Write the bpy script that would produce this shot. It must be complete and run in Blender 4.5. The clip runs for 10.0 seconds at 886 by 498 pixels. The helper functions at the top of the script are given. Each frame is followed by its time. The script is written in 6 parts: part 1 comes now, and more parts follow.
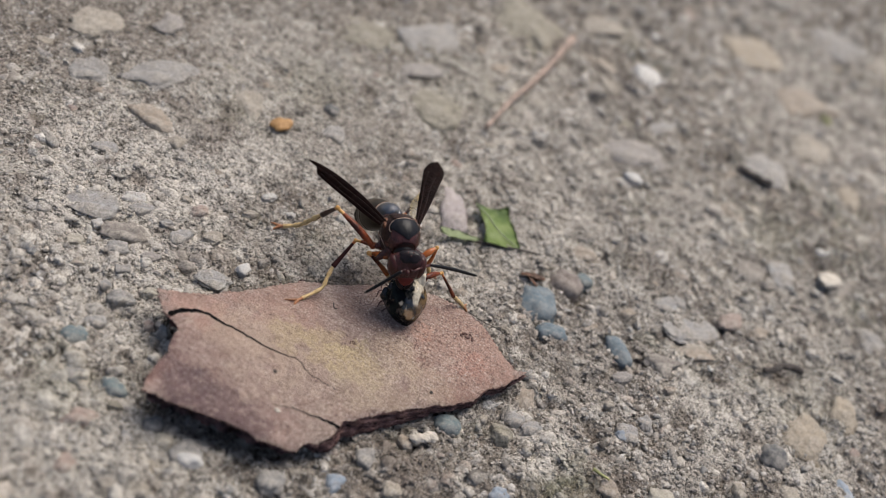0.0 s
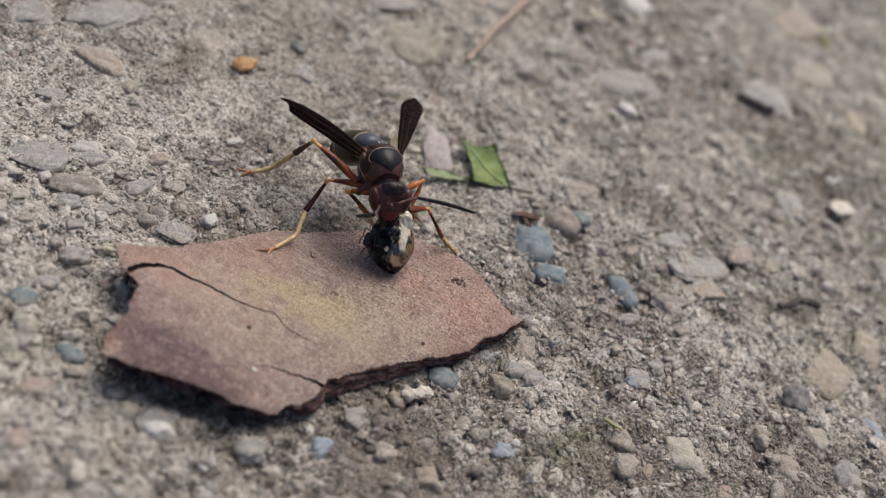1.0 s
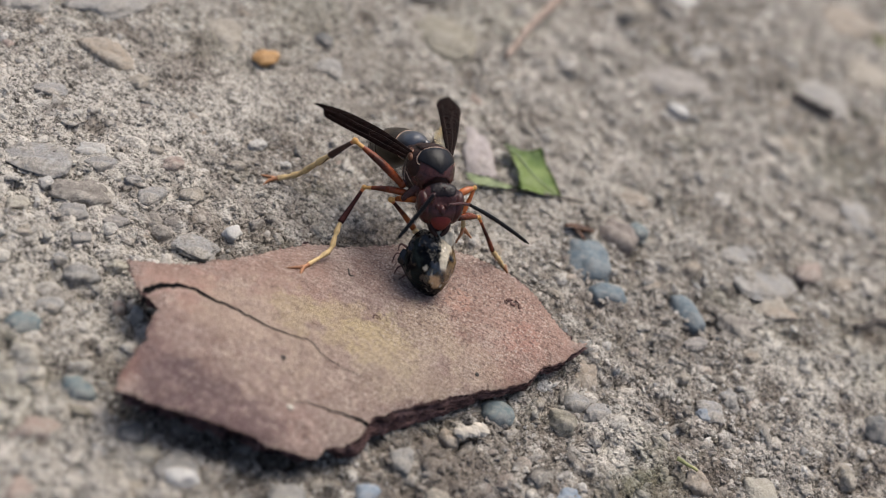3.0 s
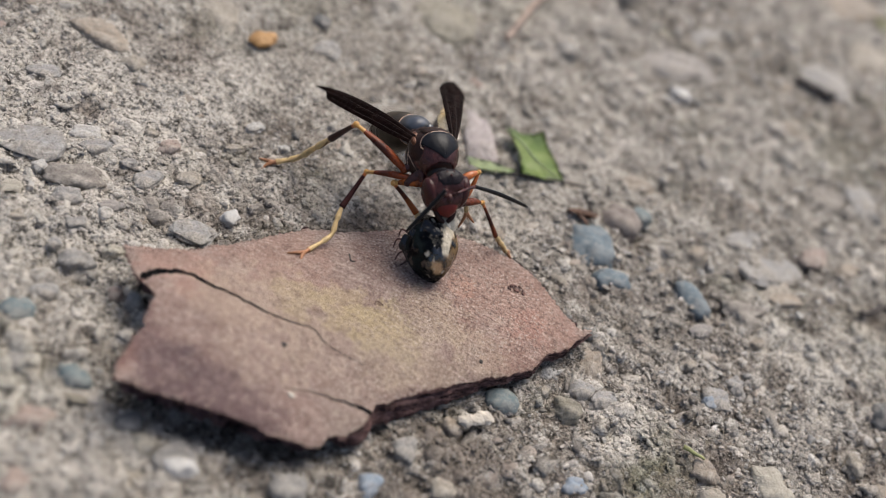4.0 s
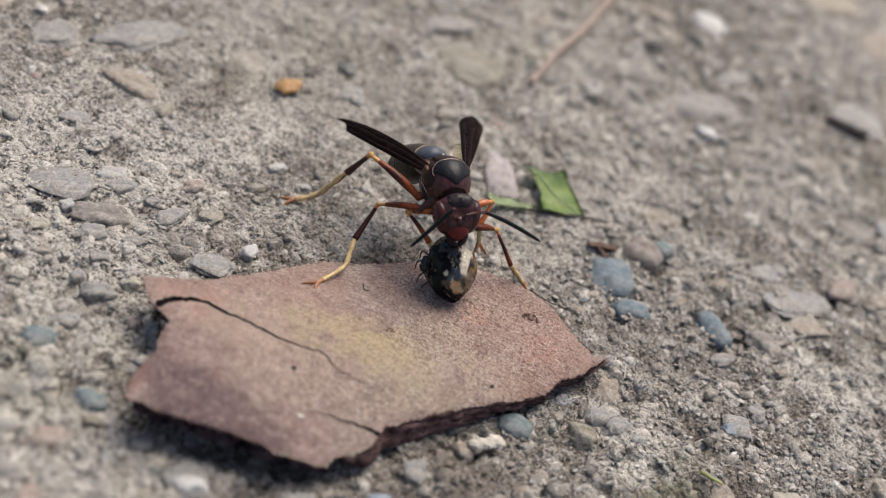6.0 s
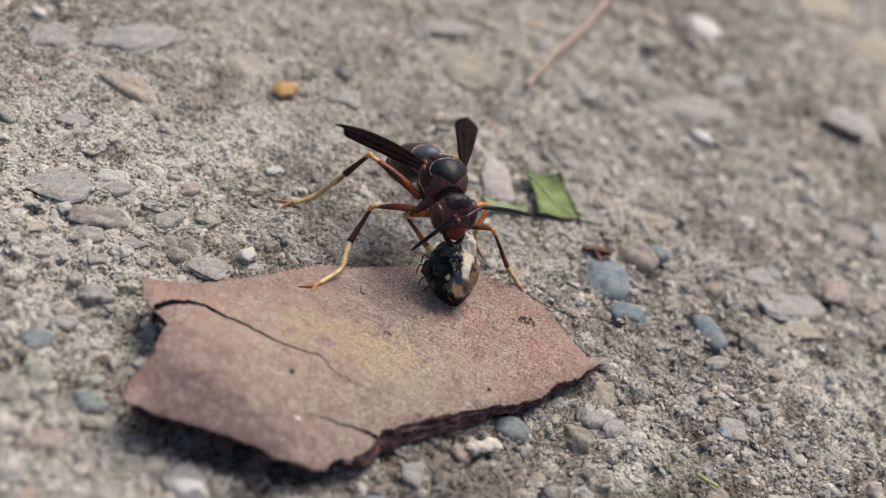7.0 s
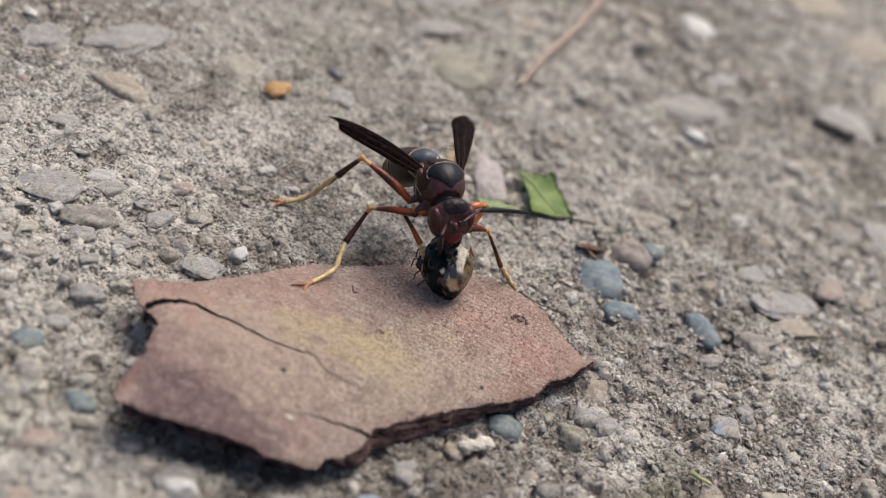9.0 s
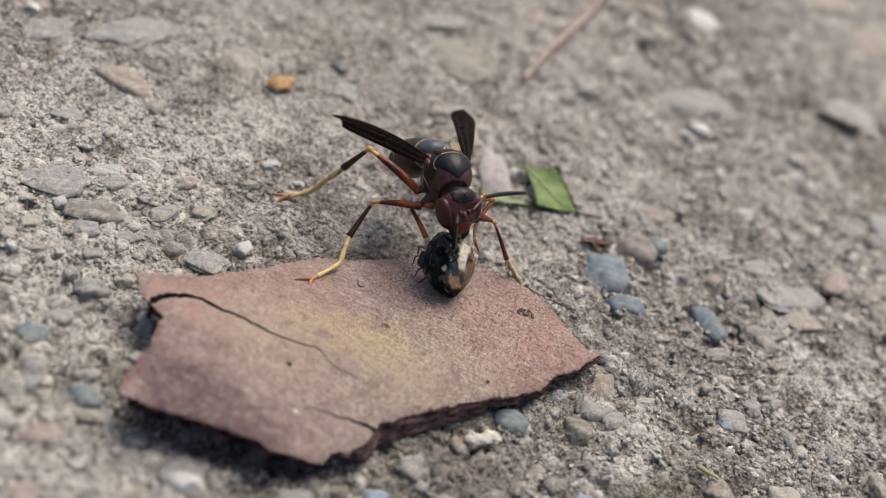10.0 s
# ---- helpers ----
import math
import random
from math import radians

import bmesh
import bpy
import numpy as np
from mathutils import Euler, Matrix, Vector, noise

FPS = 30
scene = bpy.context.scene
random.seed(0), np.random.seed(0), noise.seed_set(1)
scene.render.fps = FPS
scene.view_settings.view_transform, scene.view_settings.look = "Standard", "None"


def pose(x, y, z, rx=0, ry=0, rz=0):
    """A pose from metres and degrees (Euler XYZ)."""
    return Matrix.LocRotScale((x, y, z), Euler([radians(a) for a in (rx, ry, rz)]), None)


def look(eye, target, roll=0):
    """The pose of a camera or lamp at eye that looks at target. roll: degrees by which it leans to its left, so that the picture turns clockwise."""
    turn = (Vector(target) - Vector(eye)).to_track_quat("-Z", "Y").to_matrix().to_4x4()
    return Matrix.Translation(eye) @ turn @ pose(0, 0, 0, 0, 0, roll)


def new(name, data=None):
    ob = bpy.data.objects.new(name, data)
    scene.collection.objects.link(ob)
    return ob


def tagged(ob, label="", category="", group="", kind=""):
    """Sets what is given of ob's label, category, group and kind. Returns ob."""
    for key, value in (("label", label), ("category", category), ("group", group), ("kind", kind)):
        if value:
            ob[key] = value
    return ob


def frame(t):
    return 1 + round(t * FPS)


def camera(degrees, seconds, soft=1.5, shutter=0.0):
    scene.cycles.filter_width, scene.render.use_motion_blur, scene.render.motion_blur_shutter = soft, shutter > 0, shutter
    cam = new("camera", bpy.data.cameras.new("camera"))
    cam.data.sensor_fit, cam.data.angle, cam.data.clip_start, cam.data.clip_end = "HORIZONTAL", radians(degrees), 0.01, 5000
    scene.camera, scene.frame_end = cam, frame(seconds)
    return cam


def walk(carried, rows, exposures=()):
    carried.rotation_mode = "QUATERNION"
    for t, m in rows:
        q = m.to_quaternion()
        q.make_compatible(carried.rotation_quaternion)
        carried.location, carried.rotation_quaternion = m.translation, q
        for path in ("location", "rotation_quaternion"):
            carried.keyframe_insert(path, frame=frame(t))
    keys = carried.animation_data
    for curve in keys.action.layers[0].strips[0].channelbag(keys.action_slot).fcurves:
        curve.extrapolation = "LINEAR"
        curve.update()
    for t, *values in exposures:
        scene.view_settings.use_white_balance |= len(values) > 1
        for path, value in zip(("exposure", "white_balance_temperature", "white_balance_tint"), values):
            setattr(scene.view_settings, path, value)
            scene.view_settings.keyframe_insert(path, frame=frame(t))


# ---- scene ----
# All plan numbers below are in millimetres; MM turns them into metres.
MM = 0.001
PIVOT = {}

# ---- camera: carried by hand, a hand's length from the wasp ----
cam = camera(39.2, 10.0, soft=0.75)
PATH = [
    (0, (-1.13, -88.95, 100.58), (-1.64, -15.54, 32.67), 27.02),
    (0.2, (0.14, -87.09, 97.06), (0.22, -14.03, 28.78), 26.43),
    (0.5, (-0.72, -84.47, 92.96), (0.89, -11.59, 24.51), 26.28),
    (1, (-0.30, -82.61, 89.86), (1.63, -9.99, 21.13), 25.56),
    (1.5, (0.02, -82.52, 88.78), (1.87, -9.88, 20.08), 25.42),
    (1.7, (-1.43, -80.06, 87.60), (0.99, -7.64, 18.69), 26.03),
    (2, (-3.30, -76.68, 82.41), (-0.66, -3.72, 14.07), 25.91),
    (2.2, (-3.72, -76.04, 79.92), (-1.28, -2.81, 11.87), 25.83),
    (2.5, (-5.39, -75.92, 79.88), (-2.33, -2.61, 11.94), 26.20),
    (2.7, (-6.00, -74.83, 79.58), (-2.85, -1.65, 11.50), 26.40),
    (3.8, (-8.04, -72.52, 78.18), (-2.88, 0.81, 10.38), 27.43),
    (4, (-7.60, -72.40, 77.04), (-2.80, 0.44, 8.70), 27.28),
    (4.2, (-5.71, -72.56, 73.55), (-2.30, 0.10, 4.93), 26.17),
    (4.5, (-4.99, -69.47, 72.80), (-3.75, 2.55, 3.44), 25.00),
    (4.7, (-4.08, -70.89, 74.36), (-4.21, 2.44, 6.37), 24.22),
    (5, (-2.05, -72.97, 76.14), (-4.45, 0.57, 8.42), 22.71),
    (5.5, (-0.68, -74.98, 78.13), (-4.51, -0.41, 11.61), 21.91),
    (5.7, (-0.32, -75.03, 77.78), (-4.35, -0.24, 11.52), 21.70),
    (6.8, (-0.07, -75.25, 76.84), (-3.99, 0.26, 11.40), 21.63),
    (7, (-0.65, -75.32, 77.44), (-4.11, 0.00, 11.75), 21.95),
    (7.5, (-0.28, -75.41, 77.48), (-3.83, 0.02, 11.91), 21.86),
    (8, (-0.20, -75.64, 77.53), (-3.62, -0.17, 12.01), 21.91),
    (8.5, (-0.10, -75.44, 77.25), (-3.43, 0.08, 11.78), 21.91),
    (9, (-0.02, -75.38, 77.16), (-3.44, 0.18, 11.75), 21.78),
    (9.5, (-0.07, -75.52, 76.94), (-3.49, 0.02, 11.50), 21.69),
    (10, (-0.31, -75.33, 76.51), (-3.68, 0.09, 10.94), 21.65),
]
cam.data.dof.use_dof = True
cam.data.dof.aperture_fstop = 18.0
walk(cam, [(t, look(Vector(e) * MM, Vector(g) * MM, r)) for t, e, g, r in PATH],
     exposures=[(t, 0.87 + e, 6530, 9) for t, e in ((0.0, -0.22), (0.5, -0.29), (1.0, -0.27), (2.0, -0.28), (2.5, -0.1), (4.5, -0.09), (7.0, -0.04), (10.0, -0.03))])

# ---- light: an overcast sky ----
world = bpy.data.worlds.new("overcast_sky")
scene.world = world
world.use_nodes = True
wn = world.node_tree.nodes
sky = wn.new("ShaderNodeTexSky")
sky.sky_type = "NISHITA"
sky.sun_disc = False
sky.sun_elevation = radians(64)
sky.sun_rotation = radians(15)
sky.dust_density = 4.0
sky.air_density = 0.7
world.node_tree.links.new(sky.outputs[0], wn["Background"].inputs[0])
wn["Background"].inputs[1].default_value = 0.115
sun = new("sun", bpy.data.lights.new("sun", "SUN"))
sun.data.energy = 1.8
sun.data.angle = radians(42)
sun.data.color = (1.0, 0.95, 0.88)
sun.matrix_world = look((0.12, 0.5, 1.05), (0, 0, 0))


# ---- materials ----
class Nodes:
    """A node material and short ways to add nodes to it."""

    def __init__(self, name):
        self.m = bpy.data.materials.new(name)
        self.m.use_nodes = True
        self.t = self.m.node_tree
        self.bsdf = self.t.nodes["Principled BSDF"]
        self.coord = self.t.nodes.new("ShaderNodeTexCoord").outputs["Object"]

    def add(self, kind, **values):
        n = self.t.nodes.new(kind)
        for k, v in values.items():
            n.inputs[k.replace("_", " ")].default_value = v
        return n

    def link(self, a, b):
        self.t.links.new(a, b)

    def noise(self, scale, detail=4.0, rough=0.6, coord=None):
        n = self.add("ShaderNodeTexNoise", Scale=scale, Detail=detail, Roughness=rough)
        self.link(coord or self.coord, n.inputs["Vector"])
        return n.outputs["Fac"]

    def ramp(self, fac, stops, steps=False):
        n = self.t.nodes.new("ShaderNodeValToRGB")
        if steps:
            n.color_ramp.interpolation = "CONSTANT"
        e = n.color_ramp.elements
        while len(e) < len(stops):
            e.new(1.0)
        for s, (p, c) in zip(e, stops):
            s.position, s.color = p, (*(c if isinstance(c, tuple) else (c, c, c)), 1)
        self.link(fac, n.inputs[0])
        return n.outputs[0]

    def mix(self, fac, a, b, blend="MIX"):
        n = self.t.nodes.new("ShaderNodeMix")
        n.data_type, n.blend_type = "RGBA", blend
        for i, v in ((0, fac), (6, a), (7, b)):
            if isinstance(v, (int, float)):
                n.inputs[i].default_value = v
            elif isinstance(v, tuple):
                n.inputs[i].default_value = (*v, 1)
            else:
                self.link(v, n.inputs[i])
        return n.outputs[2]

    def spot(self, x, y, r, lo, hi, warp, warped=3.4, soft=0.42):
        """A patch with a ragged outline round a place in the plan (millimetres)."""
        g = self.t.nodes.new("ShaderNodeMapping")
        self.link(self.coord, g.inputs["Vector"])
        g.inputs["Location"].default_value = (-x / r, -y / r, 0)
        g.inputs["Scale"].default_value = (1 / (r * MM), 1 / (r * MM), 0)
        d = self.add("ShaderNodeVectorMath")
        d.operation = "LENGTH"
        self.link(g.outputs[0], d.inputs[0])
        s = self.add("ShaderNodeMath")
        s.operation = "ADD"
        self.link(d.outputs["Value"], s.inputs[0])
        k = self.add("ShaderNodeMath")
        k.operation = "MULTIPLY_ADD"
        self.link(self.noise(warp, 9, 0.75), k.inputs[0])
        k.inputs[1].default_value, k.inputs[2].default_value = warped, -warped / 2
        self.link(k.outputs[0], s.inputs[1])
        return self.ramp(s.outputs[0], [(soft, hi), (1.0, lo)])

    def bump(self, height, strength, distance):
        n = self.add("ShaderNodeBump", Strength=strength, Distance=distance)
        self.link(height, n.inputs["Height"])
        last = self.bsdf.inputs["Normal"].links
        if last:
            self.link(last[0].from_socket, n.inputs["Normal"])
        self.link(n.outputs[0], self.bsdf.inputs["Normal"])

    def done(self, colour, rough=0.6, **more):
        b = self.bsdf.inputs
        if isinstance(colour, tuple):
            b["Base Color"].default_value = (*colour, 1)
        else:
            self.link(colour, b["Base Color"])
        if isinstance(rough, float):
            b["Roughness"].default_value = rough
        else:
            self.link(rough, b["Roughness"])
        for k, v in more.items():
            b[k.replace("_", " ")].default_value = v
        return self.m


def shade(c, k):
    return tuple(v * k for v in c)


DUST = (0.30, 0.27, 0.228)


def stone_material(name, colour, dust=0.35, clean=False):
    n = Nodes(name)
    info = n.t.nodes.new("ShaderNodeObjectInfo").outputs["Random"]
    tone = n.ramp(n.noise(900, 5), [(0.3, shade(colour, 0.72)), (0.55, colour), (0.75, shade(colour, 1.25))])
    tone = n.mix(n.ramp(info, [(0, 0.0), (1, 0.3)]), tone, shade(colour, 0.6))
    veil = n.ramp(n.noise(420, 6, 0.7), [(0.36, 0.0 if clean else 0.15), (0.6, min(0.95, dust * 1.6))])
    tone = n.mix(veil, tone, n.ramp(n.noise(1300, 6, 0.75), [(0.38, shade(DUST, 0.6)), (0.62, shade(DUST, 1.5))]))
    grime = n.ramp(n.noise(1900, 8, 0.75), [(0.42, 0.0), (0.62, 0.3 if clean else min(1.0, 0.2 + 0.8 * dust))])
    tone = n.mix(grime, tone, n.ramp(n.noise(4600, 4, 0.7), [(0.4, (0.085, 0.072, 0.06)), (0.6, (0.3, 0.27, 0.23))]))
    n.bump(n.noise(3200, 7, 0.75), 0.3 if clean else 0.8, 0.0003)
    n.bump(n.noise(600, 5, 0.6), 0.25 if clean else 0.6, 0.0009)
    return n.done(tone, n.ramp(n.noise(500), [(0.3, 0.5), (0.7, 0.85)]), Specular_IOR_Level=0.4)


BLUE_STONE = stone_material("blue_grey_stone", (0.078, 0.122, 0.15), 0.18, True)
TEAL_STONE = stone_material("teal_grey_stone", (0.095, 0.14, 0.15), 0.25, True)
PALE_STONE = stone_material("pale_grey_stone", (0.375, 0.375, 0.372), 0.6)
WHITE_STONE = stone_material("white_quartz", (0.56, 0.545, 0.515), 0.3, True)
CHIP_STONE = stone_material("white_dusty_chip", (0.62, 0.6, 0.56), 0.4)
CREAM_STONE = stone_material("cream_stone", (0.4, 0.345, 0.265), 0.42)
TAN_STONE = stone_material("tan_stone", (0.36, 0.28, 0.2), 0.42)
OLIVE_STONE = stone_material("olive_stone", (0.24, 0.215, 0.145), 0.35)
BROWN_STONE = stone_material("brown_stone", (0.21, 0.175, 0.148), 0.6)
MAUVE_STONE = stone_material("mauve_stone", (0.33, 0.3, 0.28), 0.42)
DARK_STONE = stone_material("dark_stone", (0.06, 0.065, 0.07), 0.25, True)
PINK_STONE = stone_material("pink_stone", (0.43, 0.3, 0.245), 0.42)
BLUSH_STONE = stone_material("blush_quartz", (0.5, 0.43, 0.425), 0.35)
UMBER_STONE = stone_material("umber_stone", (0.16, 0.125, 0.106), 0.2, True)
IVORY_STONE = stone_material("ivory_stone", (0.5, 0.455, 0.36), 0.25)
OCHRE_STONE = stone_material("ochre_stone", (0.4, 0.325, 0.225), 0.35)
SKY_STONE = stone_material("light_blue_stone", (0.2, 0.255, 0.315), 0.25, True)
GREY_STONE = stone_material("grey_stone", (0.33, 0.32, 0.305), 0.42)


# cement crust, plus paler patches that lift the ground's tone locally
CRUST_AND_PALE = [((18.0, 12.0, 0.0), 8, 0.4), ((2.0, 20.0, 0.0), 9, 0.5), ((8.0, 29.0, 0.0), 8, 0.55), ((-12.0, 10.0, 0.0), 7, 0.35), ((-4.0, 33.0, 0.0), 7, 0.45), ((-35.83, 6.42, 0.00), 20, 0.75), ((-30.92, -9.38, 0.00), 10, 0.6), ((-26.25, 33.56, 0.00), 22, 0.5), ((26.29, 49.93, 0.00), 14, 0.6), ((41.51, 89.61, 0.00), 26, 0.6), ((6.55, 42.81, 0.00), 10, 0.5), ((-2.67, 54.51, 0.00), 17, 0.65), ((-21.07, -26.44, 0.00), 15, 0.7), ((25.76, 27.89, 0.00), 8, 0.5), ((43.85, 36.56, 0.00), 13, 0.6), ((37.59, 17.20, 0.00), 9, 0.75), ((48.36, 19.14, 0.00), 10, 0.7), ((32.02, 18.32, 0.00), 6, 0.6), ((12.97, 34.30, 0.00), 9, 0.5), ((-6.77, 11.18, 0.00), 7, 0.5), ((17.90, -0.6, 0.00), 5, 0.9), ((33.27, 3.96, 0.00), 5, 0.4)]
# soil patches; those under the wasp and in the hollows also deepen the shade
SOIL_AND_SHADE = [((-19.0, 34.0, 0.0), 10, 0.3), ((-10.5, 6.6, 0.0), 3.0, 0.7), ((33.6, 31.2, 0.0), 1.6, 0.8), ((42.7, 29.0, 0.0), 2.6, 0.8), ((22.2, 5.1, 0.0), 2.0, 0.8), ((25.0, 18.9, 0.0), 1.2, 0.6), ((-25.5, 0.5, 0.0), 3.0, 0.5), ((-22.5, 2.5, 0.0), 2.4, 0.5), ((-36.0, 7.6, 0.0), 1.4, 0.7), ((-7.5, 8.9, 0.0), 5, 0.85), ((10.8, 12.6, 0.0), 3, 0.5), ((14.0, 3.5, 0.0), 5, 0.15), ((19.88, 14.47, 0.00), 6, 0.25), ((41.55, 27.49, 0.00), 4, 0.5), ((13.72, 12.42, 0.00), 5, 0.35), ((-15.85, 5.04, 0.00), 6, 0.2), ((25.56, -1.85, 0.00), 6, 0.5), ((5.15, -13.16, 0.00), 7, 0.55), ((-33.12, 20.53, 0.00), 6, 0.4), ((45.02, 7.37, 0.00), 6, 0.35)]


MOSS = [(37.0, 54.0, 8, 0.2), (-26.0, 36.0, 7, 0.2), (22.4, -3.0, 6, 0.25), (-9.0, 52.0, 8, 0.15), (-28.0, -20.5, 5, 0.2), (44.0, 26.0, 8, 0.15)]


def crusted(n, tone, crevice_shade=1.0):
    """Pale cement crust in some patches, brown soil worked into others, crevice shade painted as black specks."""
    for (x, y, _), r, most in CRUST_AND_PALE:
        tone = n.mix(n.spot(x, y, r, 0.0, most, 130), tone, (0.575, 0.53, 0.46))
    for x, y, r, most in MOSS:
        tone = n.mix(n.spot(x, y, r, 0.0, most, 150), tone, (0.22, 0.225, 0.13))
    for (x, y, _), r, most in SOIL_AND_SHADE:
        tone = n.mix(n.spot(x, y, r, 0.0, most, 160), tone, (0.19, 0.155, 0.125))
    tone = n.mix(n.ramp(n.noise(330, 6, 0.7), [(0.53, 0.0), (0.62, 0.6)]), tone, (0.615, 0.57, 0.5))
    tone = n.mix(n.ramp(n.noise(210, 7, 0.75), [(0.55, 0.0), (0.64, 0.7)]), tone, (0.15, 0.12, 0.097))
    # near-black specks put the shade of small crevices into the colour
    tone = n.mix(n.ramp(n.noise(900, 6, 0.75), [(0.53, 0.0), (0.59, 0.8 * crevice_shade)]), tone, (0.045, 0.038, 0.031))
    return n.mix(n.ramp(n.noise(2600, 6, 0.75), [(0.525, 0.0), (0.585, 0.85 * crevice_shade)]), tone, (0.035, 0.03, 0.025))


def concrete_material():
    n = Nodes("weathered_concrete")
    # the darkest stops also carry the shade of gaps between grains
    base = n.ramp(n.noise(1700, 9, 0.78), [(0.33, (0.035, 0.03, 0.024)), (0.43, (0.15, 0.13, 0.107)), (0.54, (0.34, 0.3, 0.252)), (0.68, (0.6, 0.555, 0.48))])
    patch = n.ramp(n.noise(55, 4), [(0.35, 0.0), (0.65, 1.0)])
    base = n.mix(n.ramp(patch, [(0, 0.0), (1, 0.45)]), base, (0.2, 0.165, 0.13))
    moss = n.ramp(n.noise(70, 6, 0.65), [(0.55, 0.0), (0.68, 0.5)])
    base = n.mix(moss, base, (0.13, 0.13, 0.07))
    base = crusted(n, base)
    cell = n.add("ShaderNodeTexVoronoi", Scale=1900.0)
    n.link(n.coord, cell.inputs["Vector"])
    n.bump(cell.outputs["Distance"], 0.9, 0.0004)
    n.bump(n.noise(3500, 6, 0.7), 0.9, 0.0004)
    return n.done(base, 0.9, Specular_IOR_Level=0.25)


def grit_material():
    n = Nodes("sand_and_grit")
    geo = n.t.nodes.new("ShaderNodeNewGeometry").outputs["Random Per Island"]
    tone = n.ramp(geo, [(0.0, (0.31, 0.275, 0.23)), (0.13, (0.45, 0.405, 0.345)), (0.27, (0.16, 0.138, 0.116)), (0.38, (0.56, 0.512, 0.445)), (0.52, (0.35, 0.325, 0.295)),
                        (0.62, (0.12, 0.107, 0.095)), (0.7, (0.4, 0.33, 0.265)), (0.77, (0.62, 0.575, 0.51)), (0.86, (0.22, 0.222, 0.22)),
                        (0.9, (0.32, 0.255, 0.21)), (0.94, (0.74, 0.71, 0.655)), (0.975, (0.08, 0.078, 0.075))], steps=True)
    veil = n.ramp(n.noise(160, 6, 0.7), [(0.35, 0.02), (0.65, 0.36)])
    tone = n.mix(veil, tone, n.ramp(n.noise(60, 4), [(0.35, (0.31, 0.28, 0.238)), (0.65, (0.52, 0.487, 0.432))]))
    tone = n.mix(n.ramp(n.noise(38, 5, 0.6), [(0.5, 0.0), (0.64, 0.5)]), tone, (0.2, 0.168, 0.138))
    tone = n.mix(n.ramp(n.noise(110, 6, 0.7), [(0.53, 0.0), (0.64, 0.55)]), tone, (0.52, 0.485, 0.42))
    moss = n.ramp(n.noise(70, 6, 0.65), [(0.55, 0.0), (0.68, 0.5)])
    tone = n.mix(moss, tone, (0.2, 0.2, 0.125))
    tone = crusted(n, tone, 0.35)
    tone = n.mix(n.ramp(n.noise(4200, 5, 0.75), [(0.52, 0.0), (0.66, 0.75)]), tone, (0.075, 0.065, 0.055))
    n.bump(n.noise(4200, 5, 0.7), 0.9, 0.0003)
    return n.done(tone, 0.85, Specular_IOR_Level=0.3)


